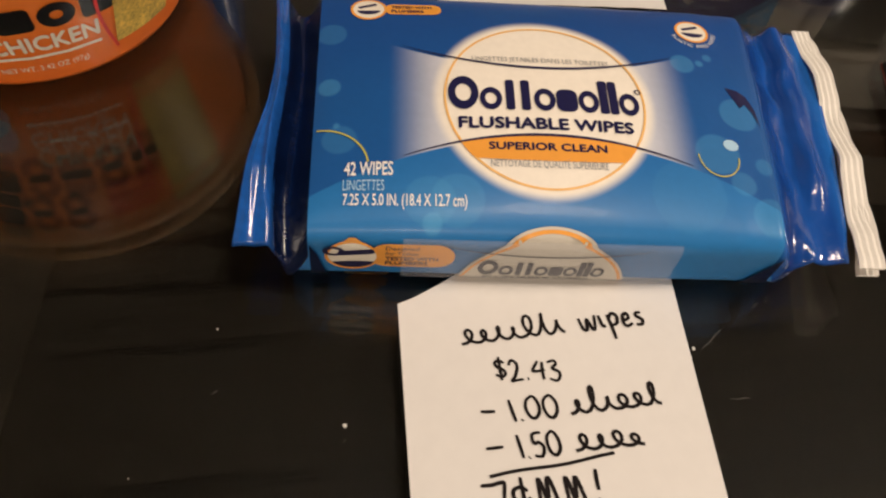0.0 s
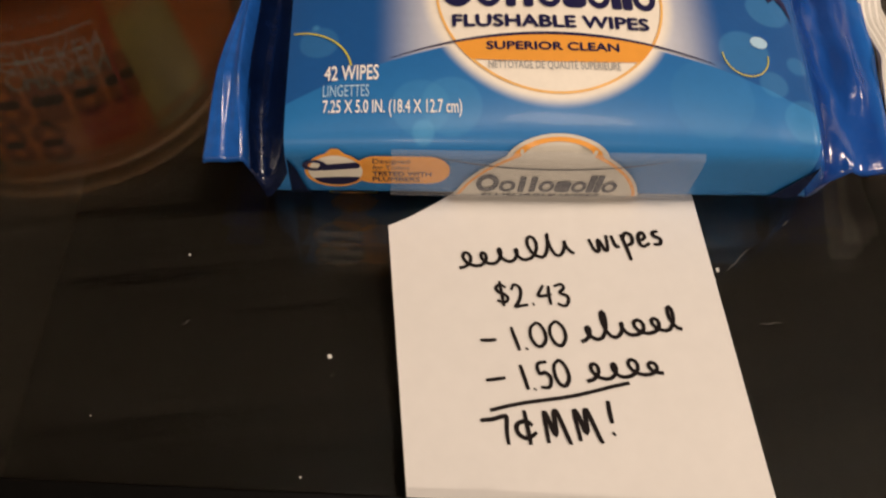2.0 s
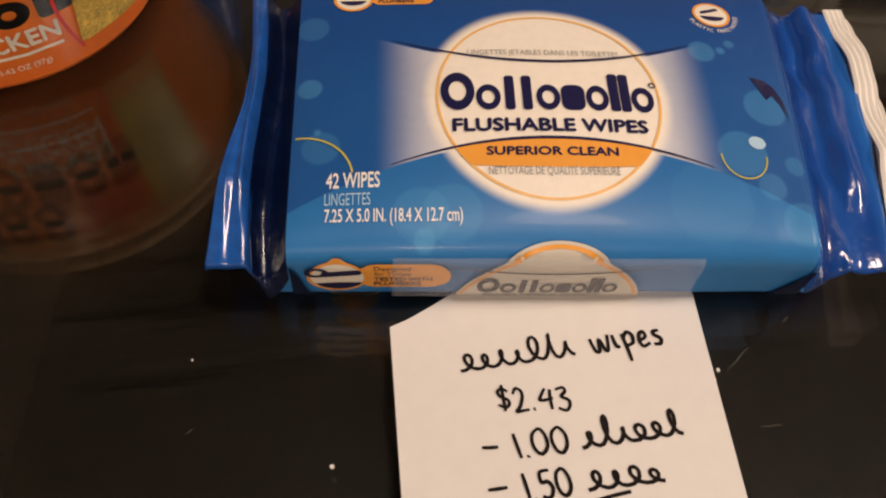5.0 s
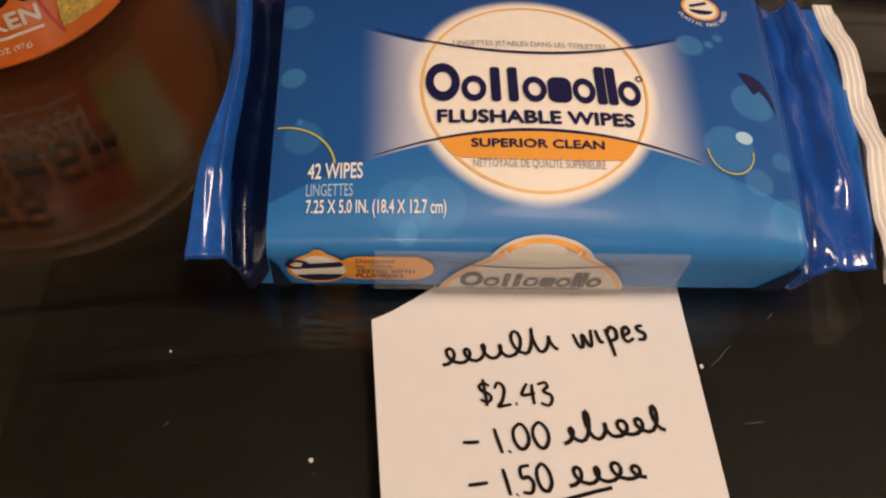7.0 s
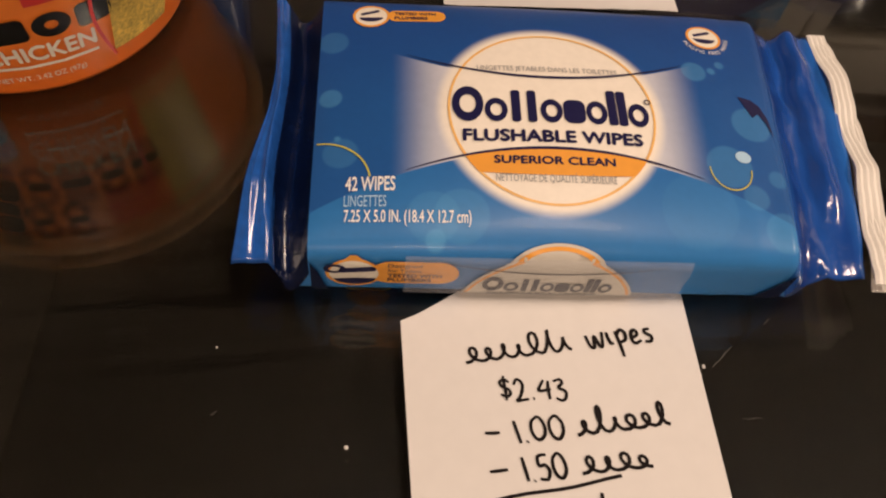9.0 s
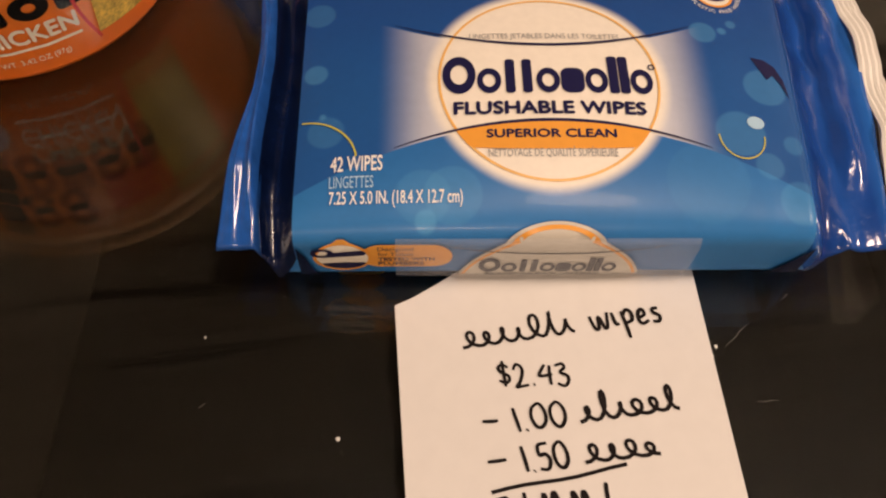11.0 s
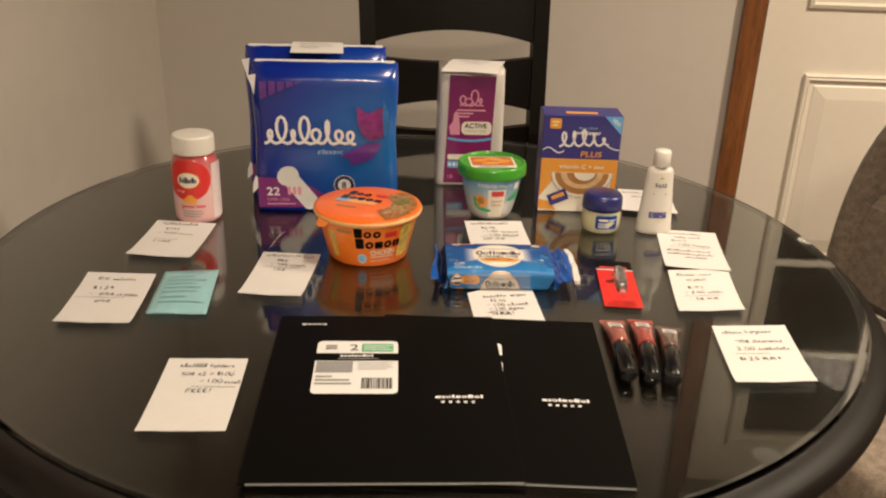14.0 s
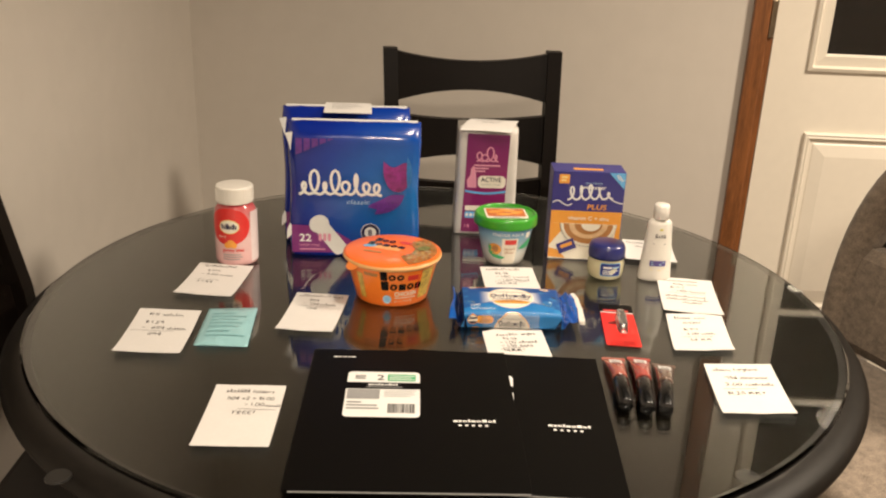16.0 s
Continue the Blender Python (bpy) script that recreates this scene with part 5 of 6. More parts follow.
def pad_pack(m, hz, label, front):
    ob = thing("pad_pack", m, label, "pad pack", "two soft packs")
    hw, dp = 0.1045, 0.056
    secs = []
    for i in range(34):
        z = hz * i / 33
        u = z / hz
        bulge = 0.004 * math.sin(math.pi * u)
        pinch = 1.0 if u < 0.9 else 1 - 0.80 * ((u - 0.9) / 0.1) ** 1.5
        ring = []
        for x, y in superellipse(hw + 0.0015 * math.sin(9 * u), (dp / 2 + bulge) * pinch, 7 if u < 0.9 else 5, 56):
            wr = 0.0012 * noise.noise((x * 45, y * 60 + 4, z * 40)) * (1 if y < 0 else 1.4)
            ring.append((x, dp / 2 + y * (1 + wr * 8) + wr, max(0.0, z + (0.0015 * noise.noise((x * 60, 1, 2)) if i == 33 else 0))))
        secs.append(ring)
    part("film_bag", loft(secs), PADFILM, ob, smooth=True)
    part("top_seam", boxed(-hw + 0.004, hw - 0.004, dp / 2 - 0.004, dp / 2 + 0.004, hz - 0.002, hz + 0.002, bevel=0.001), WHITEINK, ob, "pale crimped seam")
    part("side_tear", polygon([(-hw + 0.001, hz * 0.86), (-hw - 0.004, hz * 0.93), (-hw + 0.008, hz * 0.94), (-hw + 0.004, hz * 0.80)]), WHITEINK, ob, m=pose(0, -0.001, 0, 90, 0, 0))
    part("side_tear", polygon([(-hw + 0.003, 0.036), (-hw - 0.005, 0.028), (-hw - 0.004, 0.044), (-hw + 0.001, 0.056), (-hw + 0.004, 0.050)]), WHITEINK, ob, m=pose(0, -0.0015, 0, 90, 0, 0))
    def p(bm, mat, name, layer=1):
        def fn(x, yy, z):
            u = yy / hz
            return (x, -0.004 * math.sin(math.pi * u) - 0.0013 - EPS * layer - z, yy)
        bmesh.ops.triangulate(bm, faces=bm.faces)
        es = [e for e in bm.edges if e.calc_length() > 0.02]
        if es:
            bmesh.ops.subdivide_edges(bm, edges=es, cuts=3)
        return part(name, on_surface(bm, fn), mat, ob)
    p(polygon([(-0.101, 0.006), (0.030, 0.006), (0.004, 0.022), (-0.030, 0.043), (-0.060, 0.052), (-0.101, 0.054)]), PURPLE, "purple_panel", 1)
    p(shift(ribbon(scribble(0.132, 0.036, 8, 31), 0.0045), -0.088, 0.106, 0), WHITEINK, "brand_mark", 3)
    p(shift(lettering("classic", 0.0075, 0.037, shear=0.15), -0.012, 0.0905), PALEBLUE, "lettering", 3)
    p(shift(lettering("22", 0.0125, 0.0195, bold=0.0008), -0.089, 0.0255), WHITEINK, "lettering", 3)
    for i in range(3):
        p(patch(-0.058 + 0.0075 * i, -0.053 + 0.0075 * i, 0.026, 0.039, corner=0.002), PINK, "pad_symbol", 3)
    p(shift(lettering("SUPER", 0.0045, 0.016), -0.089, 0.0165), PINK, "lettering", 3)
    p(shift(lettering("LONG", 0.0045, 0.014), -0.070, 0.0165), PINK, "lettering", 3)
    p(bars(-0.089, 0.0125, (0.042,), 0.002, 0.004), PINK, "fine_print", 3)
    p(shift(join(disc(0, 0.040, 0.0165, 0.015, n=28), patch(-0.0125, 0.0125, -0.022, 0.042, corner=0.008)), -0.032, 0.024, 38), CREAMPAD, "pad_picture", 2)
    p(disc(0.026, 0.042, 0.0155, 0.0155, n=30), WHITEINK, "badge", 2)
    p(disc(0.026, 0.042, 0.0145, 0.0145, n=30, inner=0.66), NAVY, "badge_ring", 3)
    p(shift(lettering("8", 0.010, align="CENTER", bold=0.0006), 0.0255, 0.037), NAVY, "lettering", 3)
    p(leaf([(0.046, 0.162), (0.062, 0.152), (0.082, 0.160), (0.089, 0.142), (0.084, 0.120), (0.070, 0.112), (0.056, 0.118), (0.047, 0.138)]), PETALRED, "printed_petal", 2)
    p(leaf([(0.084, 0.170), (0.091, 0.155), (0.091, 0.130), (0.085, 0.118), (0.083, 0.150)]), PALEPETAL, "printed_petal", 3)
    p(leaf([(0.080, 0.107), (0.060, 0.107), (0.042, 0.098), (0.022, 0.087), (0.036, 0.082), (0.034, 0.074), (0.058, 0.079), (0.074, 0.092)]), PETAL, "printed_petal", 2)
    for i in range(5):
        x0 = -0.092 + 0.0125 * i
        p(polygon([(x0, 0.196), (x0 + 0.010, 0.196), (x0 + 0.010, 0.170 + 0.0055 * i + 0.004), (x0, 0.170 + 0.0055 * i)]), PETAL, "printed_stripe", 2)
    return ob


CREAMPAD = material("pad_print", (0.72, 0.72, 0.70), 0.4, vary=0.04, coat=0.3)
PETAL = material("petal_print", (0.11, 0.025, 0.24), 0.35, vary=0.4, scale=25, coat=0.4)
PETALRED = material("petal_red_print", (0.20, 0.020, 0.16), 0.35, vary=0.7, scale=18, coat=0.4)
PALEPETAL = material("pale_petal_print", (0.02, 0.16, 0.45), 0.35, vary=0.3, scale=25, coat=0.4)
pad_pack(pose(-0.1895, 0.622, T, 0, 0, -4), 0.2290, "blue plastic pack of pads standing behind another pack", False)
pad_pack(pose(-0.1785, 0.554, T, 0, 0, -4.5), 0.2190, "blue and purple plastic pack of pads, standing upright", True)
note(((-0.222, 0.678), (-0.146, 0.670), (-0.226, 0.588)), [("~", 0.010, -0.020, 0.006, 0.044, 0), ("~", 0.012, -0.040, 0.005, 0.05, 0), ("~", 0.012, -0.055, 0.005, 0.03, 0)], "white paper price note lying on the pad packs", z=0.2314, lift=-0.001, seed=12, curl=0.0)

# white-sided pack
liner_pack = thing("liner_pack", pose(0.058, 0.658, T, 0, 0, -6), "white and magenta plastic pack of liners, standing upright", "liner pack")
secs = []
for i in range(20):
    z = 0.190 * i / 19
    u = i / 19
    secs.append([(x * (1 - 0.05 * u), 0.042 + y * (1 - 0.12 * max(0, u - 0.85) / 0.15) + 0.001 * noise.noise((x * 60, y * 60, z * 50)), z) for x, y in superellipse(0.0545, 0.042, 16, 64)])
part("film_bag", loft(secs), material("white_film", (0.62, 0.59, 0.55), 0.35, vary=0.06, scale=30, coat=0.3, bump=0.2, bump_scale=40), liner_pack, smooth=True)
MAGENTA = print_material("magenta_film", [(0, (0.19, 0.012, 0.10)), (0.5, (0.24, 0.010, 0.12)), (1, (0.16, 0.010, 0.10))], "Z", 0, 0.18, rough=0.3, coat=0.4)
on_face(polygon([(-0.043, 0.004), (0.033, 0.004), (0.034, 0.08), (0.037, 0.181), (-0.037, 0.183), (-0.039, 0.09)]), MAGENTA, "front_panel", liner_pack, 2, -0.0012)
on_face(shift(ribbon(scribble(0.038, 0.024, 4, 33), 0.0024), -0.020, 0.134), PINK, "brand_mark", liner_pack, 4, -0.0014)
on_face(bars(-0.024, 0.128, (0.046, 0.026, 0.020), 0.0028, 0.0052), PINK, "fine_print", liner_pack, 4, -0.0014)
on_face(patch(-0.016, 0.033, 0.086, 0.108, corner=0.008), CREAM, "label_pill", liner_pack, 3, -0.0014)
on_face(shift(lettering("ACTIVE", 0.0078, 0.036, bold=0.0004), -0.011, 0.0975), GREYNAVY, "lettering", liner_pack, 5, -0.0014)
on_face(shift(lettering("COLLECTION", 0.0036, 0.034), -0.010, 0.0905), GREYINK, "lettering", liner_pack, 5, -0.0014)
on_face(ribbon([(-0.038 + 0.0072 * i, 0.080 - 0.004 * math.sin(i / 10 * 3.14)) for i in range(11)], 0.004), LIGHTBLUE, "printed_wave", liner_pack, 3, -0.0014)
on_face(polygon([(-0.034, 0.086), (-0.018, 0.086), (-0.019, 0.104), (-0.021, 0.118), (-0.025, 0.126), (-0.029, 0.120), (-0.030, 0.108), (-0.036, 0.100)]), PINK, "printed_shape", liner_pack, 3, -0.0014)
on_face(patch(-0.037, 0.033, 0.044, 0.053, corner=0.002), CREAM, "label_strip", liner_pack, 3, -0.0014)
on_face(patch(-0.037, -0.010, 0.030, 0.042, corner=0.002), LIGHTBLUE, "label_strip", liner_pack, 3, -0.0014)
for i in range(3):
    on_face(disc(-0.033 + 0.007 * i, 0.036, 0.0026, 0.0032, n=12), WHITEINK, "drop_symbol", liner_pack, 4, -0.0014)
on_face(shift(lettering("18", 0.0062, 0.008), -0.036, 0.012), PINK, "lettering", liner_pack, 4, -0.0014)
note(((0.039, 0.748), (0.125, 0.728), (0.007, 0.660)), [("~", 0.014, -0.018, 0.006, 0.05, 0), ("~", 0.026, -0.034, 0.005, 0.03, 0)], "white paper price note lying on the liner pack", z=0.1915, lift=-0.001, seed=13, curl=-0.006)

# ---- sweetener box ----
sweets = thing("sweetener_box", pose(0.1415, 0.529, T, 0, 0, -9), "navy and orange cardboard sweetener box with coffee cup print", "box")
DEEPBLUE = material("deep_blue_card", (0.028, 0.026, 0.20), 0.42, vary=0.05, coat=0.15)
ORANGECARD = material("orange_card", (0.80, 0.34, 0.045), 0.42, vary=0.05, coat=0.15)
part("carton", boxed(0, 0.118, 0, 0.052, 0, 0.1522, bevel=0.0012), DEEPBLUE, sweets, "navy cardboard carton")
on_face(patch(0.001, 0.117, 0.0635, 0.085), ORANGECARD, "orange_band", sweets, 1)
on_face(patch(0.001, 0.117, 0.001, 0.0635), CREAM, "white_panel", sweets, 1)
on_face(polygon([(0.001, 0.0635), (0.001, 0.024), (0.020, 0.050), (0.024, 0.0635)]), ORANGECARD, "orange_corner", sweets, 2)
on_face(polygon([(0.001, 0.004), (0.030, 0.002), (0.018, 0.016), (0.001, 0.020)]), ORANGECARD, "orange_corner", sweets, 2)
on_face(polygon([(0.117, 0.0635), (0.117, 0.004), (0.100, 0.010), (0.108, 0.030), (0.110, 0.0635)]), ORANGECARD, "orange_corner", sweets, 2)
on_face(disc(0.064, 0.0632, 0.047, 0.040, 180, 360, 40), CREAM, "printed_cup", sweets, 3)
on_face(disc(0.064, 0.0632, 0.0470, 0.040, 180, 360, 40, 0.96), GREYINK, "cup_outline", sweets, 3)
on_face(disc(0.064, 0.0632, 0.041, 0.034, 180, 360, 40), BROWNINK, "printed_coffee", sweets, 4)
on_face(disc(0.064, 0.0632, 0.032, 0.025, 180, 360, 36, 0.72), material("milk_print", (0.68, 0.46, 0.26), 0.4, vary=0.2, scale=60), "coffee_swirl", sweets, 5)
on_face(disc(0.068, 0.0632, 0.016, 0.012, 180, 360, 24), CREAM, "coffee_swirl", sweets, 5)
on_face(shift(patch(-0.015, 0.015, -0.009, 0.009), 0.030, 0.024, 24), DEEPBLUE, "printed_sachet", sweets, 6)
on_face(shift(patch(-0.010, 0.010, -0.003, 0.003), 0.030, 0.026, 24), ORANGECARD, "printed_sachet", sweets, 7)
on_face(shift(lettering("vitamin C + zinc", 0.0062, 0.068, bold=0.0004), 0.029, 0.070), CREAM, "lettering", sweets, 3)
on_face(shift(ribbon(scribble(0.074, 0.021, 5, 38), 0.0032), 0.026, 0.1035, 3), WHITEINK, "brand_mark", sweets, 2)
on_face(ribbon([(0.002 + 0.0032 * i, 0.098 + 0.004 * math.sin(i * 0.62)) for i in range(11)], 0.0018), WHITEINK, "brand_swash", sweets, 2)
on_face(ribbon([(0.098 + 0.0019 * i, 0.106 - 0.0055 * math.sin(i * 0.17)) for i in range(11)], 0.0018), WHITEINK, "brand_swash", sweets, 2)
on_face(shift(lettering("PLUS", 0.0085, 0.032, shear=0.1, bold=0.0005), 0.059, 0.0885), ORANGECARD, "lettering", sweets, 2)
on_face(shift(lettering("sweetener", 0.0062, 0.042, bold=0.0003), 0.045, 0.123), WHITEINK, "lettering", sweets, 2)
on_face(shift(lettering("zero calorie", 0.0036, 0.028), 0.053, 0.1315), PALEBLUE, "lettering", sweets, 2)
on_face(patch(0.010, 0.027, 0.131, 0.1465, corner=0.002), ORANGECARD, "corner_patch", sweets, 2)
on_face(bars(0.0135, 0.143, (0.010, 0.008), 0.003, 0.0052), YELLOW, "fine_print", sweets, 3)
on_face(polygon([(0.090, 0.1515), (0.117, 0.1515), (0.117, 0.124)]), LIGHTBLUE, "corner_flash", sweets, 2)
on_face(shift(lettering("NEW!", 0.0052, 0.014, bold=0.0004), 0.1015, 0.1455, -42), WHITEINK, "lettering", sweets, 3)
part("lid_print", patch(0.034, 0.082, 0.008, 0.020), ORANGECARD, sweets, m=pose(0, 0, 0.1524))

# ---- vitamin bottle ----
vitamins = thing("vitamin_bottle", pose(-0.3660, 0.543, T, 0, 0, -4), "pink and red gummy vitamin bottle with white cap", "bottle")
PINKPET = print_material("pink_bottle", [(0, (0.72, 0.40, 0.40)), (0.45, (0.78, 0.54, 0.53)), (1, (0.50, 0.05, 0.06))], "Z", 0, 0.1, rough=0.2, coat=0.5)
part("bottle_body", lathe([(0, 0), (0.030, 0), (0.033, 0.003), (0.0335, 0.010), (0.0335, 0.078), (0.031, 0.090), (0.026, 0.097), (0.024, 0.100), (0, 0.100)], 64), PINKPET, vitamins, smooth=True)
cap_prof = [(0, 0.126), (0.0262, 0.126), (0.0268, 0.1259), (0.0280, 0.1252), (0.0287, 0.1240), (0.0288, 0.1230), (0.0288, 0.1225), (0.0288, 0.1010), (0.0288, 0.1005), (0.0282, 0.0993), (0.0275, 0.0992), (0, 0.0992)]
part("cap", lathe(cap_prof, 64), WHITEPL, vitamins, "white ribbed screw cap", smooth=True)


for k in range(48):
    a = 2 * math.pi * k / 48
    part("cap_rib", boxed(-0.0006, 0.0006, -0.0005, 0.0005, 0.1020, 0.1215), WHITEPL, vitamins, m=pose(0.0289 * math.cos(a), 0.0289 * math.sin(a), 0, 0, 0, math.degrees(a)))


def round_print(parent, r, a0):
    def put(bm, mat, name, layer=1):
        bmesh.ops.triangulate(bm, faces=bm.faces)
        es = [e for e in bm.edges if e.calc_length() > 0.006]
        if es:
            bmesh.ops.subdivide_edges(bm, edges=es, cuts=2)
        def fn(x, y, z):
            rr_ = (r(y) if callable(r) else r) + 0.0003 * layer + z
            a = radians(a0) + x / 0.0335
            return (rr_ * math.cos(a), rr_ * math.sin(a), y)
        return part(name, on_surface(bm, fn), mat, parent)
    return put


pc = round_print(vitamins, 0.0335, -84)
pc(disc(-0.010, 0.066, 0.034, 0.030, n=44, rings=6), REDINK, "label_disc", 1)
pc(disc(-0.009, 0.066, 0.016, 0.0115, n=30, rings=2), YELLOW, "brand_plate", 2)
pc(disc(-0.009, 0.066, 0.0145, 0.0100, n=30, rings=2), CREAM, "brand_plate", 3)
for x_, b_ in mark_row("Ooltioto", 0.0085, 0.0055, 0.024):
    pc(shift(b_, -0.021 + x_, 0.0625), NAVY, "brand_mark", 5)
pc(shift(lettering("BONE", 0.0040, 0.012), -0.026, 0.0475), CREAM, "lettering", 3)
for x, y in ((-0.012, 0.040), (-0.003, 0.040), (-0.007, 0.044)):
    pc(disc(x, y - 0.004, 0.0055, 0.0050, n=18), ORANGEINK, "printed_gummy", 3)
pc(shift(lettering("gummy bites", 0.0050, 0.034, bold=0.0004), -0.021, 0.0255), REDINK, "lettering", 2)
pc(bars(-0.020, 0.021, (0.028, 0.030, 0.026), 0.0016, 0.0038), GREYINK, "fine_print", 2)
pc(patch(0.026, 0.052, 0.006, 0.088, 6, 6), material("pale_label", (0.74, 0.62, 0.62), 0.4, vary=0.08, scale=80, coat=0.3), "side_label", 1)

# ---- fruit cup ----
fruit_cup = thing("fruit_cup", pose(0.0655, 0.523, T, 0, 0, -4), "clear fruit cup with green lid and peach print", "fruit cup")


def cup_r(z):
    return 0.029 + 0.0175 * min(1.0, max(0.0, z) / 0.07) ** 0.7


PEACHPRINT = material("peach_print", (0.62, 0.17, 0.035), 0.3, vary=0.45, scale=70, coat=0.3)
CUPSKIN = print_material("fruit_cup_print", [(0, (0.52, 0.50, 0.45)), (0.35, (0.60, 0.62, 0.60)), (0.7, (0.28, 0.47, 0.60)), (1, (0.10, 0.27, 0.50))], "Z", 0, 0.07, rough=0.25, coat=0.4)
part("cup", lathe([(0, 0.001), (0.027, 0.0), (0.029, 0.002)] + [(cup_r(0.07 * i / 12), 0.07 * i / 12) for i in range(1, 13)] + [(0, 0.07)], 64), CUPSKIN, fruit_cup, smooth=True)
part("lid", lathe([(0.046, 0.067), (0.0505, 0.067), (0.0512, 0.0675), (0.0515, 0.069), (0.0512, 0.079), (0.0508, 0.081), (0.0495, 0.0835), (0.0480, 0.0845), (0.0465, 0.0843), (0.0455, 0.0825), (0.0450, 0.0815), (0.0440, 0.0813), (0, 0.0813)], 72), GREEN, fruit_cup, "bright green snap-on lid", smooth=True)
part("lid_print", patch(-0.034, 0.034, -0.027, 0.027, corner=0.004), CREAM, fruit_cup, m=pose(0, 0, 0.0817))
part("lid_picture", patch(-0.031, 0.031, -0.017, 0.024, corner=0.003), PEACHPRINT, fruit_cup, m=pose(0, 0, 0.0820))
for x, y, s, turn in ((-0.017, 0.006, 0.013, 20), (0.004, 0.011, 0.014, -15), (0.018, 0.001, 0.012, 35), (-0.004, -0.007, 0.013, 5)):
    part("lid_peach", shift(disc(0, 0, s, s * 0.48, n=22), x, y, turn), ORANGEINK, fruit_cup, m=pose(0, 0, 0.0823 + 0.0002 * (x > 0)))
part("lid_mark", patch(-0.022, 0.020, -0.0235, -0.0205), GREYINK, fruit_cup, m=pose(0, 0, 0.0821))
pd = round_print(fruit_cup, cup_r, -86)
pd(shift(lettering("FRIDGE PACK", 0.0048, 0.040), -0.0215, 0.0560), WHITEINK, "lettering", 2)
pd(patch(-0.010, 0.011, 0.006, 0.052, 4, 4), CREAM, "label_panel", 1)
pd(patch(-0.006, 0.0085, 0.0415, 0.050, 3, 1), REDINK, "brand_patch", 3)
pd(shift(lettering("peach", 0.0046, 0.014), -0.006, 0.0320), BROWNINK, "lettering", 3)
pd(shift(lettering("slices", 0.0046, 0.013), -0.006, 0.0255), BROWNINK, "lettering", 3)
pd(disc(-0.020, 0.032, 0.0095, 0.0100, n=26, rings=2), ORANGEINK, "printed_peach", 2)
pd(disc(-0.019, 0.033, 0.0045, 0.0060, n=20), BROWNINK, "printed_peach", 3)
pd(leaf([(0.013, 0.033), (0.021, 0.041), (0.033, 0.047), (0.034, 0.036), (0.024, 0.032)]), GREENINK, "printed_leaf", 2)
pd(leaf([(-0.030, 0.024), (-0.022, 0.017), (-0.010, 0.015), (-0.006, 0.019), (-0.016, 0.023), (-0.028, 0.040)]), GREENINK, "printed_leaf", 2)
pd(patch(0.022, 0.030, 0.050, 0.060, 2, 1), CREAM, "corner_patch", 2)

# ---- jelly jar ----
jelly = thing("jelly_jar", pose(0.2165, 0.450, T, 0, 0, -8), "small petroleum jelly jar with navy screw lid", "jar")
part("jar_body", lathe([(0, 0), (0.022, 0), (0.0265, 0.003), (0.0285, 0.012), (0.0285, 0.026), (0.0265, 0.033), (0.025, 0.036), (0, 0.036)], 56), material("jelly_jar", (0.62, 0.57, 0.36), 0.25, vary=0.05, coat=0.4), jelly, "translucent pale yellow jar", smooth=True)
part("lid", lathe([(0.026, 0.0335), (0.0288, 0.034), (0.029, 0.038), (0.0285, 0.050), (0.026, 0.0555), (0.020, 0.057), (0, 0.0572)], 56), material("navy_lid", (0.018, 0.022, 0.13), 0.3, vary=0.06, coat=0.3), jelly, "navy blue screw lid", smooth=True)
pv_ = round_print(jelly, 0.0285, -82)
JARLABEL = material("jar_label", (0.016, 0.028, 0.20), 0.3, vary=0.1)
pv_(patch(-0.0205, 0.0195, 0.0085, 0.0300, corner=0.004), LIGHTBLUE, "label_border", 1)
pv_(patch(-0.0195, 0.0185, 0.0095, 0.0290, corner=0.0035), JARLABEL, "label_panel", 2)
pv_(patch(-0.0150, 0.0010, 0.0215, 0.0248, corner=0.0012), WHITEINK, "brand_mark", 4)
pv_(patch(0.0020, 0.0150, 0.0220, 0.0243, corner=0.0010), PALEBLUE, "brand_mark", 4)
pv_(bars(-0.0150, 0.0185, (0.028, 0.024, 0.018), 0.0013, 0.0027), WHITEINK, "fine_print", 4)

# ---- lotion bottle ----
lotion = thing("lotion_bottle", pose(0.2925, 0.434, T, 0, 0, -8), "small white plastic body wash bottle with cap", "bottle")


def lotion_r(z):
    return 0.0265 - 0.0075 * (z / 0.092) if z < 0.092 else 0.019 - 0.008 * ((z - 0.092) / 0.009) ** 2


PEARL = material("pearl_plastic", (0.72, 0.69, 0.63), 0.28, vary=0.02, coat=0.3)
part("bottle_body", lathe([(0, 0), (0.0245, 0), (0.0262, 0.002)] + [(lotion_r(0.002 + 0.098 * i / 20), 0.002 + 0.098 * i / 20) for i in range(1, 21)] + [(0, 0.1005)], 56, squash=0.62), PEARL, lotion, smooth=True)
part("cap", lathe([(0.0108, 0.1002), (0.0122, 0.101), (0.0118, 0.121), (0.0105, 0.1235), (0, 0.1238)], 40), WHITEPL, lotion, smooth=True)


def on_lotion(bm, mat, name, layer=1):
    bmesh.ops.triangulate(bm, faces=bm.faces)
    def fn(x, y, z):
        r = lotion_r(y)
        return (x, -0.62 * math.sqrt(max(0.0, r * r - x * x)) - 0.0003 * layer - z, y)
    return part(name, on_surface(bm, fn), mat, lotion)


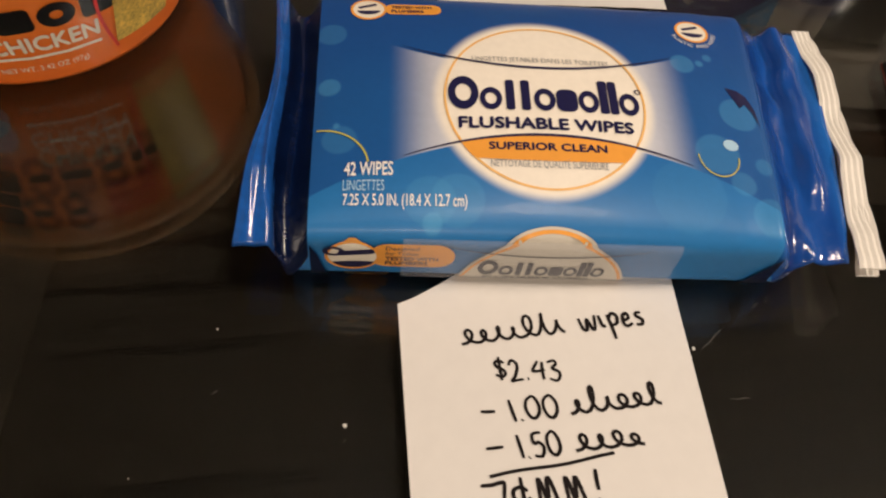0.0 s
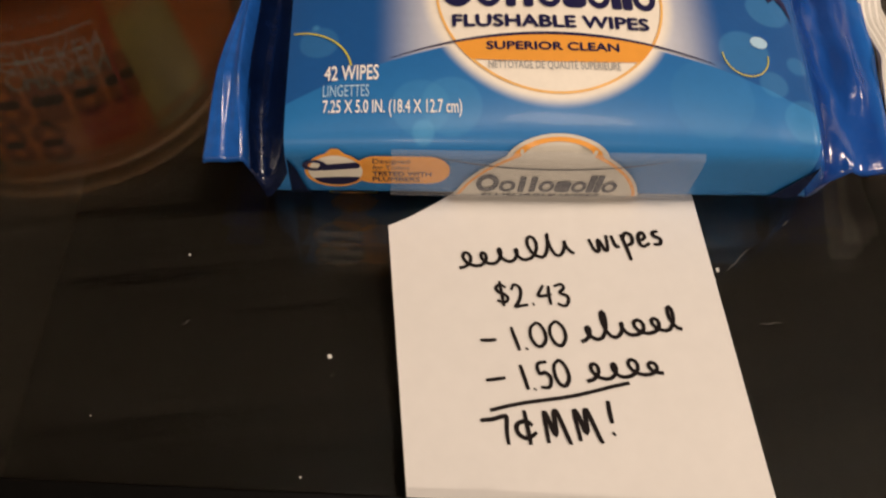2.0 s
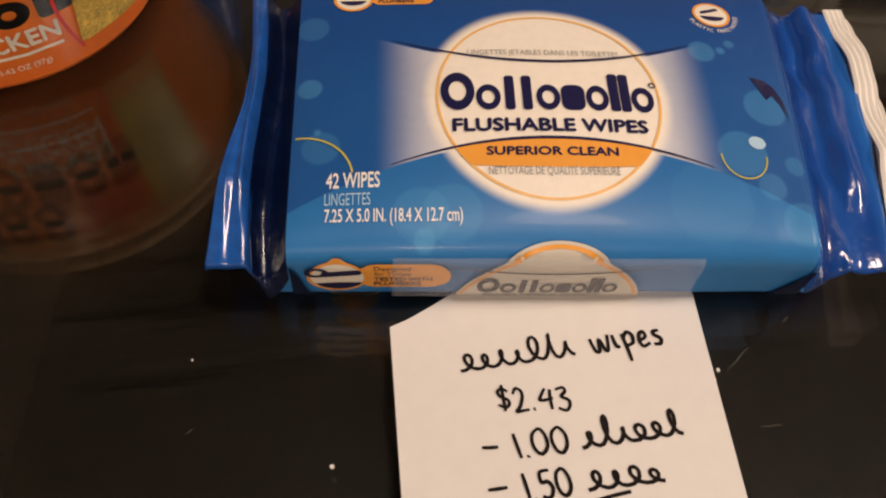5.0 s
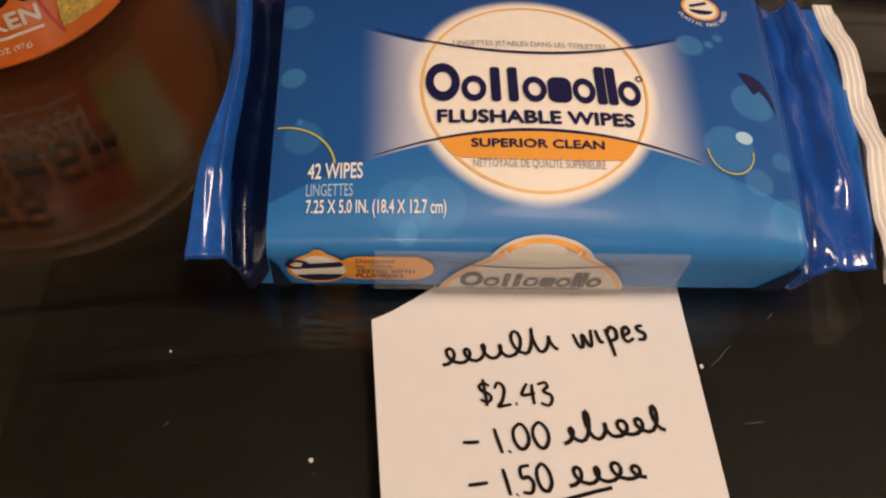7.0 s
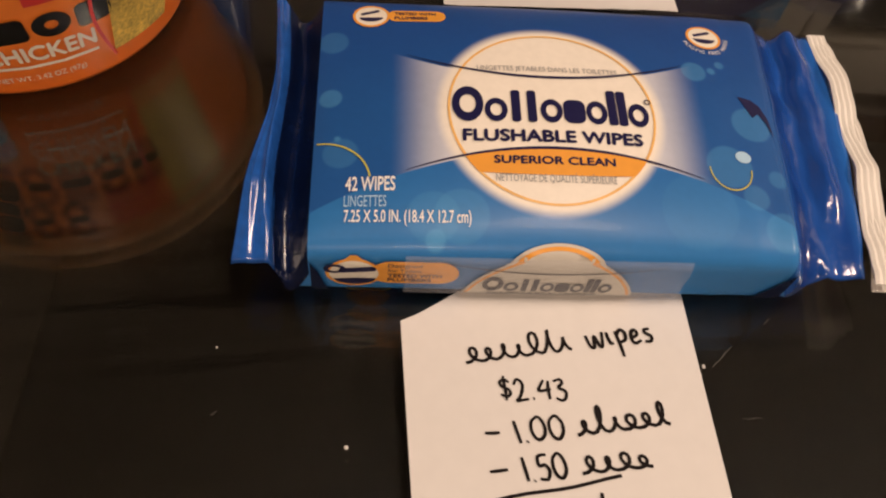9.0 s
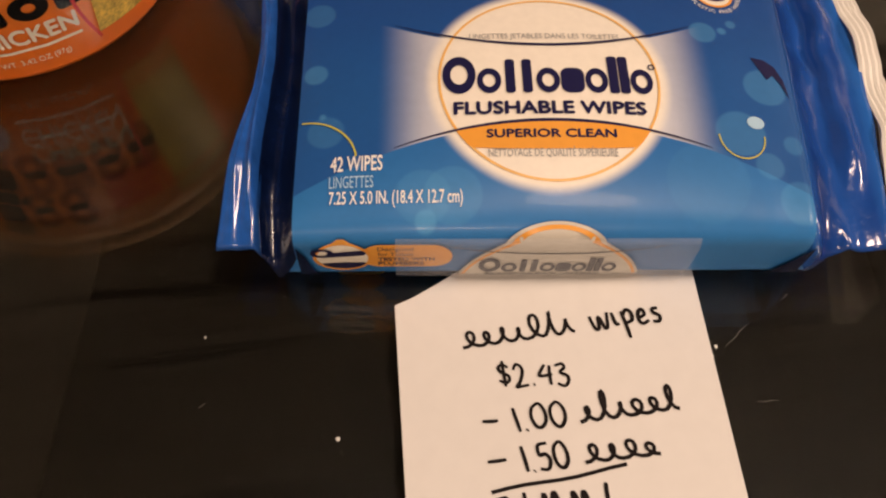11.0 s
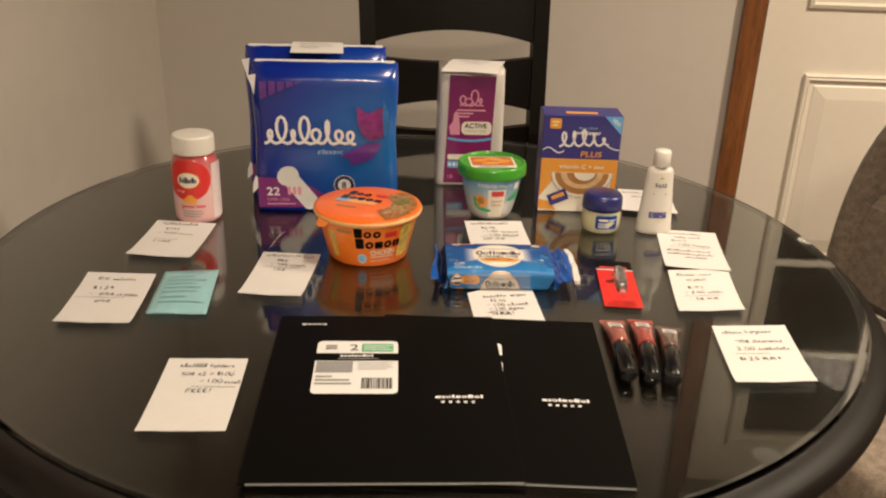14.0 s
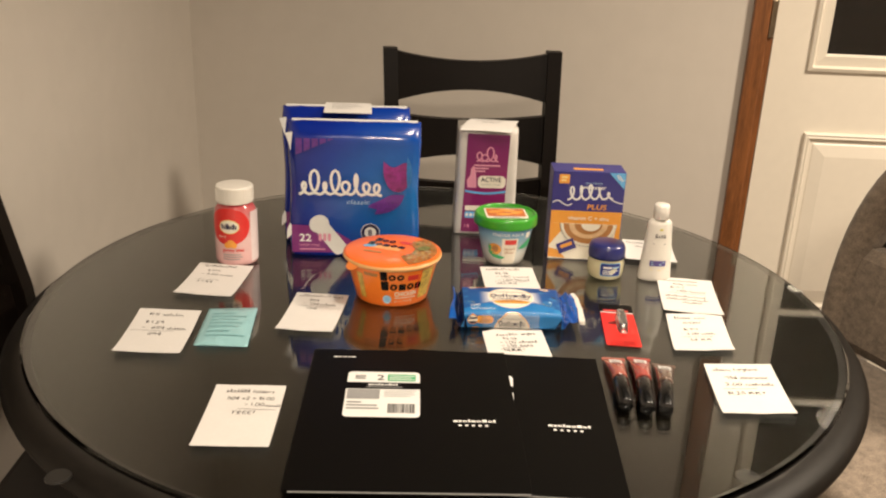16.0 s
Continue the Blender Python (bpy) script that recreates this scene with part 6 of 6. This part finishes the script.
on_lotion(shift(ribbon(scribble(0.017, 0.0085, 4, 36), 0.0009), -0.0085, 0.072), GREYNAVY, "brand_mark", 2)
on_lotion(shift(polygon([(-0.003, 0), (0.0, 0.003), (0.004, 0.001), (0.001, -0.001)]), 0.0, 0.084), GOLD, "brand_bird", 2)
on_lotion(bars(-0.010, 0.0625, (0.019,), 0.0014, 0.003), GREYINK, "fine_print", 2)
on_lotion(patch(-0.0125, 0.0125, 0.0255, 0.0345, 8, 1), material("violet_ink", (0.09, 0.07, 0.26), 0.35, vary=0.05), "label_strip", 2)
on_lotion(bars(-0.010, 0.0325, (0.020, 0.016), 0.0014, 0.0035), PALEBLUE, "fine_print", 4)
on_lotion(bars(-0.011, 0.0225, (0.022, 0.016), 0.0012, 0.003), YELLOW, "fine_print", 2)

# ---- sachet ----
def quad_map(tl, tr, bl, br):
    def fn(u, v):
        a = Vector(tl).lerp(Vector(tr), u)
        b = Vector(bl).lerp(Vector(br), u)
        return a.lerp(b, v)
    return fn


SC = quad_map((-0.388, 0.347), (-0.322, 0.347), (-0.395, 0.234), (-0.327, 0.226))
c0 = SC(0.5, 0.5)
sach = thing("sachet", pose(c0.x, c0.y, T), "small teal foil sachet with grey print", "sachet")
bm = bmesh.new()
N = 16
tops, bots = [], []
for i in range(N + 1):
    tr_, br_ = [], []
    for j in range(N + 1):
        u, v = i / N, j / N
        p = SC(u, v) - c0
        puff = 0.0042 * (max(0.0, math.sin(math.pi * u) * math.sin(math.pi * v))) ** 0.5 * (1 if 0.07 < v < 0.93 and 0.07 < u < 0.93 else 0.0)
        wr = 0.0006 * noise.noise((u * 9, v * 9, 3))
        zz = 0.0008 + puff + wr * (puff > 0) + 0.002 * (v > 0.9) * (abs(u - 0.3) < 0.2)
        tr_.append(bm.verts.new((p.x, p.y, max(0.0007, zz) + 0.0004)))
        br_.append(bm.verts.new((p.x, p.y, 0.0002)))
    tops.append(tr_)
    bots.append(br_)
for i in range(N):
    for j in range(N):
        bm.faces.new((tops[i][j], tops[i][j + 1], tops[i + 1][j + 1], tops[i + 1][j]))
        bm.faces.new((bots[i][j], bots[i + 1][j], bots[i + 1][j + 1], bots[i][j + 1]))
for k in range(N):
    for a, b in (((0, k), (0, k + 1)), ((N, k + 1), (N, k)), ((k + 1, 0), (k, 0)), ((k, N), (k + 1, N))):
        bm.faces.new((tops[a[0]][a[1]], bots[a[0]][a[1]], bots[b[0]][b[1]], tops[b[0]][b[1]]))
bmesh.ops.recalc_face_normals(bm, faces=bm.faces)
part("pouch", bm, TEAL, sach, smooth=True)
DARKTEAL = material("dark_teal_ink", (0.13, 0.33, 0.36), 0.5, vary=0.1)
for k, (u0, u1, v) in enumerate(((0.35, 0.75, 0.10), (0.15, 0.6, 0.22), (0.15, 0.85, 0.31), (0.15, 0.7, 0.40), (0.15, 0.8, 0.49), (0.15, 0.75, 0.58), (0.15, 0.6, 0.70), (0.15, 0.9, 0.80))):
    b = bmesh.new()
    prev = None
    for i in range(13):
        u = u0 + (u1 - u0) * i / 12
        cur = []
        for dv in (0, 0.014):
            p = SC(u, v + dv) - c0
            puff = 0.0042 * (max(0.0, math.sin(math.pi * u) * math.sin(math.pi * (v + dv)))) ** 0.5
            cur.append(b.verts.new((p.x, p.y, 0.0024 + puff)))
        if prev:
            b.faces.new((prev[0], prev[1], cur[1], cur[0]))
        prev = cur
    part("fine_print", b, DARKTEAL, sach)

# ---- nail clipper on its card ----
card = thing("nail_clipper_card", pose(0.1773, 0.2584, T, 0, 0, -12.9) @ Matrix.Diagonal((1.04, 1.066, 1, 1)), "steel nail clipper on red blister card", "nail clipper")
part("card", patch(-0.0225, 0.0225, -0.060, 0.040, corner=0.004), RED, card, "glossy red card", m=pose(0, 0, 0.0012))
part("card_backing", boxed(-0.0222, 0.0222, -0.0595, 0.0675, 0, 0.0008), material("card_board", (0.30, 0.05, 0.04), 0.8, vary=0.05), card)
part("card_header", patch(-0.0225, 0.0225, 0.0425, 0.068, corner=0.002), BLACKCARD, card, "black card header", m=pose(0, 0, 0.0012))
part("header_line", patch(-0.0225, 0.0225, 0.040, 0.0425), WHITEINK, card, m=pose(0, 0, 0.0014))
part("brand_mark", bars(-0.018, 0.0495, (0.034,), 0.005, 0.006), REDINK, card, m=pose(0, 0, 0.0016))
# cast shadow of the clipper, painted on the card to its left
part("clipper_shadow", join(*[disc(-0.010 + 0.006 * i, 0.006 + 0.003 * (i % 2), 0.005, 0.004, n=14) for i in range(3)]), material("shadow_red", (0.16, 0.01, 0.01), 0.5), card, m=pose(0, 0, 0.0016))
part("fine_print", bars(-0.012, -0.046, (0.026, 0.022, 0.026, 0.020), 0.0012, 0.004), material("deep_red_ink", (0.40, 0.012, 0.01), 0.5), card, m=pose(0, 0, 0.0016))
DEEPRED = material("rose_print_ink", (0.36, 0.010, 0.008), 0.5)
rq = random.Random(5)
for k in range(9):
    cx_, cy_, r_ = rq.uniform(-0.017, 0.017), rq.uniform(-0.055, -0.022), rq.uniform(0.0025, 0.0050)
    part("rose_print", disc(cx_, cy_, r_, r_ * 0.8, rq.uniform(0, 90), rq.uniform(250, 350), 16, 0.72), DEEPRED, card, m=pose(0, 0, 0.0015))
part("lever", loft([[(x - 0.0045 * k, y, z) for x, z in ((0, zz), (0.009 * k, zz), (0.009 * k, zz + 0.0022), (0, zz + 0.0022))] for y, zz, k in ((0.044, 0.0090, 0.8), (0.036, 0.0105, 1.2), (0.010, 0.0085, 1.2), (-0.006, 0.0068, 0.95), (-0.012, 0.0045, 0.7))]), CHROME, card, "polished steel lever", m=pose(0.003, -0.008, 0) @ Matrix.Diagonal((0.78, 0.9, 0.9, 1)))
part("blade", loft([[(x - 0.005, y, z) for x, z in ((0, zz), (0.010, zz), (0.010, zz + 0.0016), (0, zz + 0.0016))] for y, zz in ((0.042, 0.0034), (0.010, 0.0030), (-0.010, 0.0022), (-0.014, 0.0016))]), CHROME, card, m=pose(0.003, -0.008, 0) @ Matrix.Diagonal((0.78, 0.9, 0.9, 1)))
part("rivet", lathe([(0, 0.001), (0.0028, 0.001), (0.0028, 0.0095), (0, 0.0102)], 20), CHROME, card, m=pose(0.003, -0.0134, 0) @ Matrix.Diagonal((0.8, 0.8, 0.9, 1)), smooth=True)
blister = part("blister", loft([[(0.003 + x * s, 0.006 + y * s, z) for x, y in superellipse(0.0066, 0.028, 4, 36)] for s, z in ((1.12, 0.0016), (1.0, 0.0025), (0.96, 0.0105), (0.88, 0.0128))]), glass_material("blister_plastic", (0.98, 0.98, 0.98), 0.05), card, "clear plastic blister", smooth=True)
blister.visible_shadow = False


# ---- lip glosses ----
def lip_gloss(far, near, body_mat, label):
    f, n = Vector((*far, 0)), Vector((*near, 0))
    d = f - n
    ang = math.degrees(math.atan2(d.y, d.x)) - 90
    L_ = d.length
    ob = thing("lip_gloss", pose(n.x, n.y, T, 0, 0, ang), label, "lip gloss", "three lip glosses")
    capl = L_ * 0.47
    secs = []
    for k in range(14):
        u = k / 13
        y = capl - 0.002 + (L_ - capl + 0.002) * u
        hx, hz = 0.0092 + 0.0052 * u ** 1.4, 0.0088 * (1 - u ** 1.7) + 0.0008
        secs.append([(x, y, 0.0003 + hz * 1.02 + z) for x, z in superellipse(hx, hz, 2.2, 28)])
    part("tube", loft(secs), body_mat, ob, smooth=True)
    part("crimp", boxed(-0.0146, 0.0146, L_ - 0.004, L_ + 0.003, 0.0005, 0.0026, bevel=0.0005), body_mat, ob)
    capm = lathe([(0, 0), (0.0078, 0), (0.0088, 0.001), (0.0094, capl - 0.001), (0.0090, capl), (0, capl)], 36)
    part("cap", capm, BLACKPL, ob, "glossy black cap", smooth=True, m=pose(0, 0, 0.0096, -90, 0, 0))
    st = patch(-0.0075, 0.0075, L_ - 0.032, L_ - 0.010, 4, 4)
    def fn(x, y, z):
        u = (y - capl) / (L_ - capl)
        hx, hz = 0.0092 + 0.0052 * u ** 1.4, 0.0088 * (1 - u ** 1.7) + 0.0008
        return (x, y, 0.0007 + hz * 1.02 + hz * (1 - min(1.0, abs(x / hx)) ** 2.2) ** (1 / 2.2))
    part("sticker", on_surface(st, fn), PAPER, ob, "small white sticker")
    for i in range(5):
        b = patch(-0.006, 0.006, L_ - 0.029 + 0.0035 * i, L_ - 0.0278 + 0.0035 * i, 4, 1)
        part("sticker_bar", on_surface(b, lambda x, y, z: (fn(x, y, z)[0], y, fn(x, y, z)[2] + 0.0003)), GREYINK, ob)
    return ob


def gel(name, colour):
    return material(name, colour, 0.12, vary=0.1, scale=60, coat=0.6)


lip_gloss((0.1350, 0.1590), (0.1080, 0.0320), gel("rose_gel", (0.36, 0.105, 0.078)), "rose lip gloss tube with black cap")
lip_gloss((0.1680, 0.1570), (0.1300, 0.0230), gel("coral_gel", (0.36, 0.060, 0.048)), "coral red lip gloss tube with black cap")
lip_gloss((0.1940, 0.1370), (0.1500, 0.0190), gel("brown_gel", (0.125, 0.080, 0.060)), "brown lip gloss tube with black cap")

# ---- crumbs and scratches on the glass ----
CRUMB = material("crumb", (0.75, 0.74, 0.70), 0.7, vary=0.1)
rc = random.Random(21)
for x, y, s in ((-0.0362, 0.2175, 0.0007), (0.0640, 0.2290, 0.0006), (0.0625, 0.2265, 0.0004), (-0.068, 0.249, 0.0003), (-0.045, 0.190, 0.0003), (-0.09, 0.21, 0.0002)):
    b = bmesh.new()
    bmesh.ops.create_icosphere(b, subdivisions=1, radius=s)
    for v in b.verts:
        v.co *= rc.uniform(0.6, 1.25)
    zmin = min(v.co.z for v in b.verts)
    bmesh.ops.translate(b, vec=(0, 0, -zmin), verts=b.verts)
    alone("crumb", b, CRUMB, pose(x, y, T), "tiny pale crumb lying on the glass", "crumb", "crumbs on the glass")

SCRATCH = material("glass_scratch", (0.06, 0.057, 0.053), 0.6, vary=0.5, scale=300)
for x0, y0, x1, y1 in ((0.0665, 0.2285, 0.0745, 0.2345), (0.0860, 0.2400, 0.0885, 0.2418), (0.0700, 0.2130, 0.0760, 0.2128), (-0.0700, 0.2300, -0.0680, 0.2312)):
    b = ribbon([(x0 + (x1 - x0) * i / 6 - TC.x, y0 + (y1 - y0) * i / 6 + 0.0002 * math.sin(i * 1.9) - TC.y) for i in range(7)], 0.00022, 0.7)
    part("scratch", b, SCRATCH, gt, "fine pale scratch", m=pose(0, 0, T + 0.0001))

HAIR = material("pale_hair", (0.55, 0.54, 0.52), 0.35, vary=0.1)
hair_line = smooth_line([(-0.263, 0.414), (-0.2585, 0.421), (-0.255, 0.437), (-0.250, 0.452), (-0.244, 0.468), (-0.239, 0.472)], 6)
alone("stray_hair", ribbon([(x + 0.25, y - 0.44) for x, y in hair_line], 0.0009, 0.6), HAIR, pose(-0.25, 0.44, T + 0.0006), "thin pale curved hair lying on the glass", "hair")
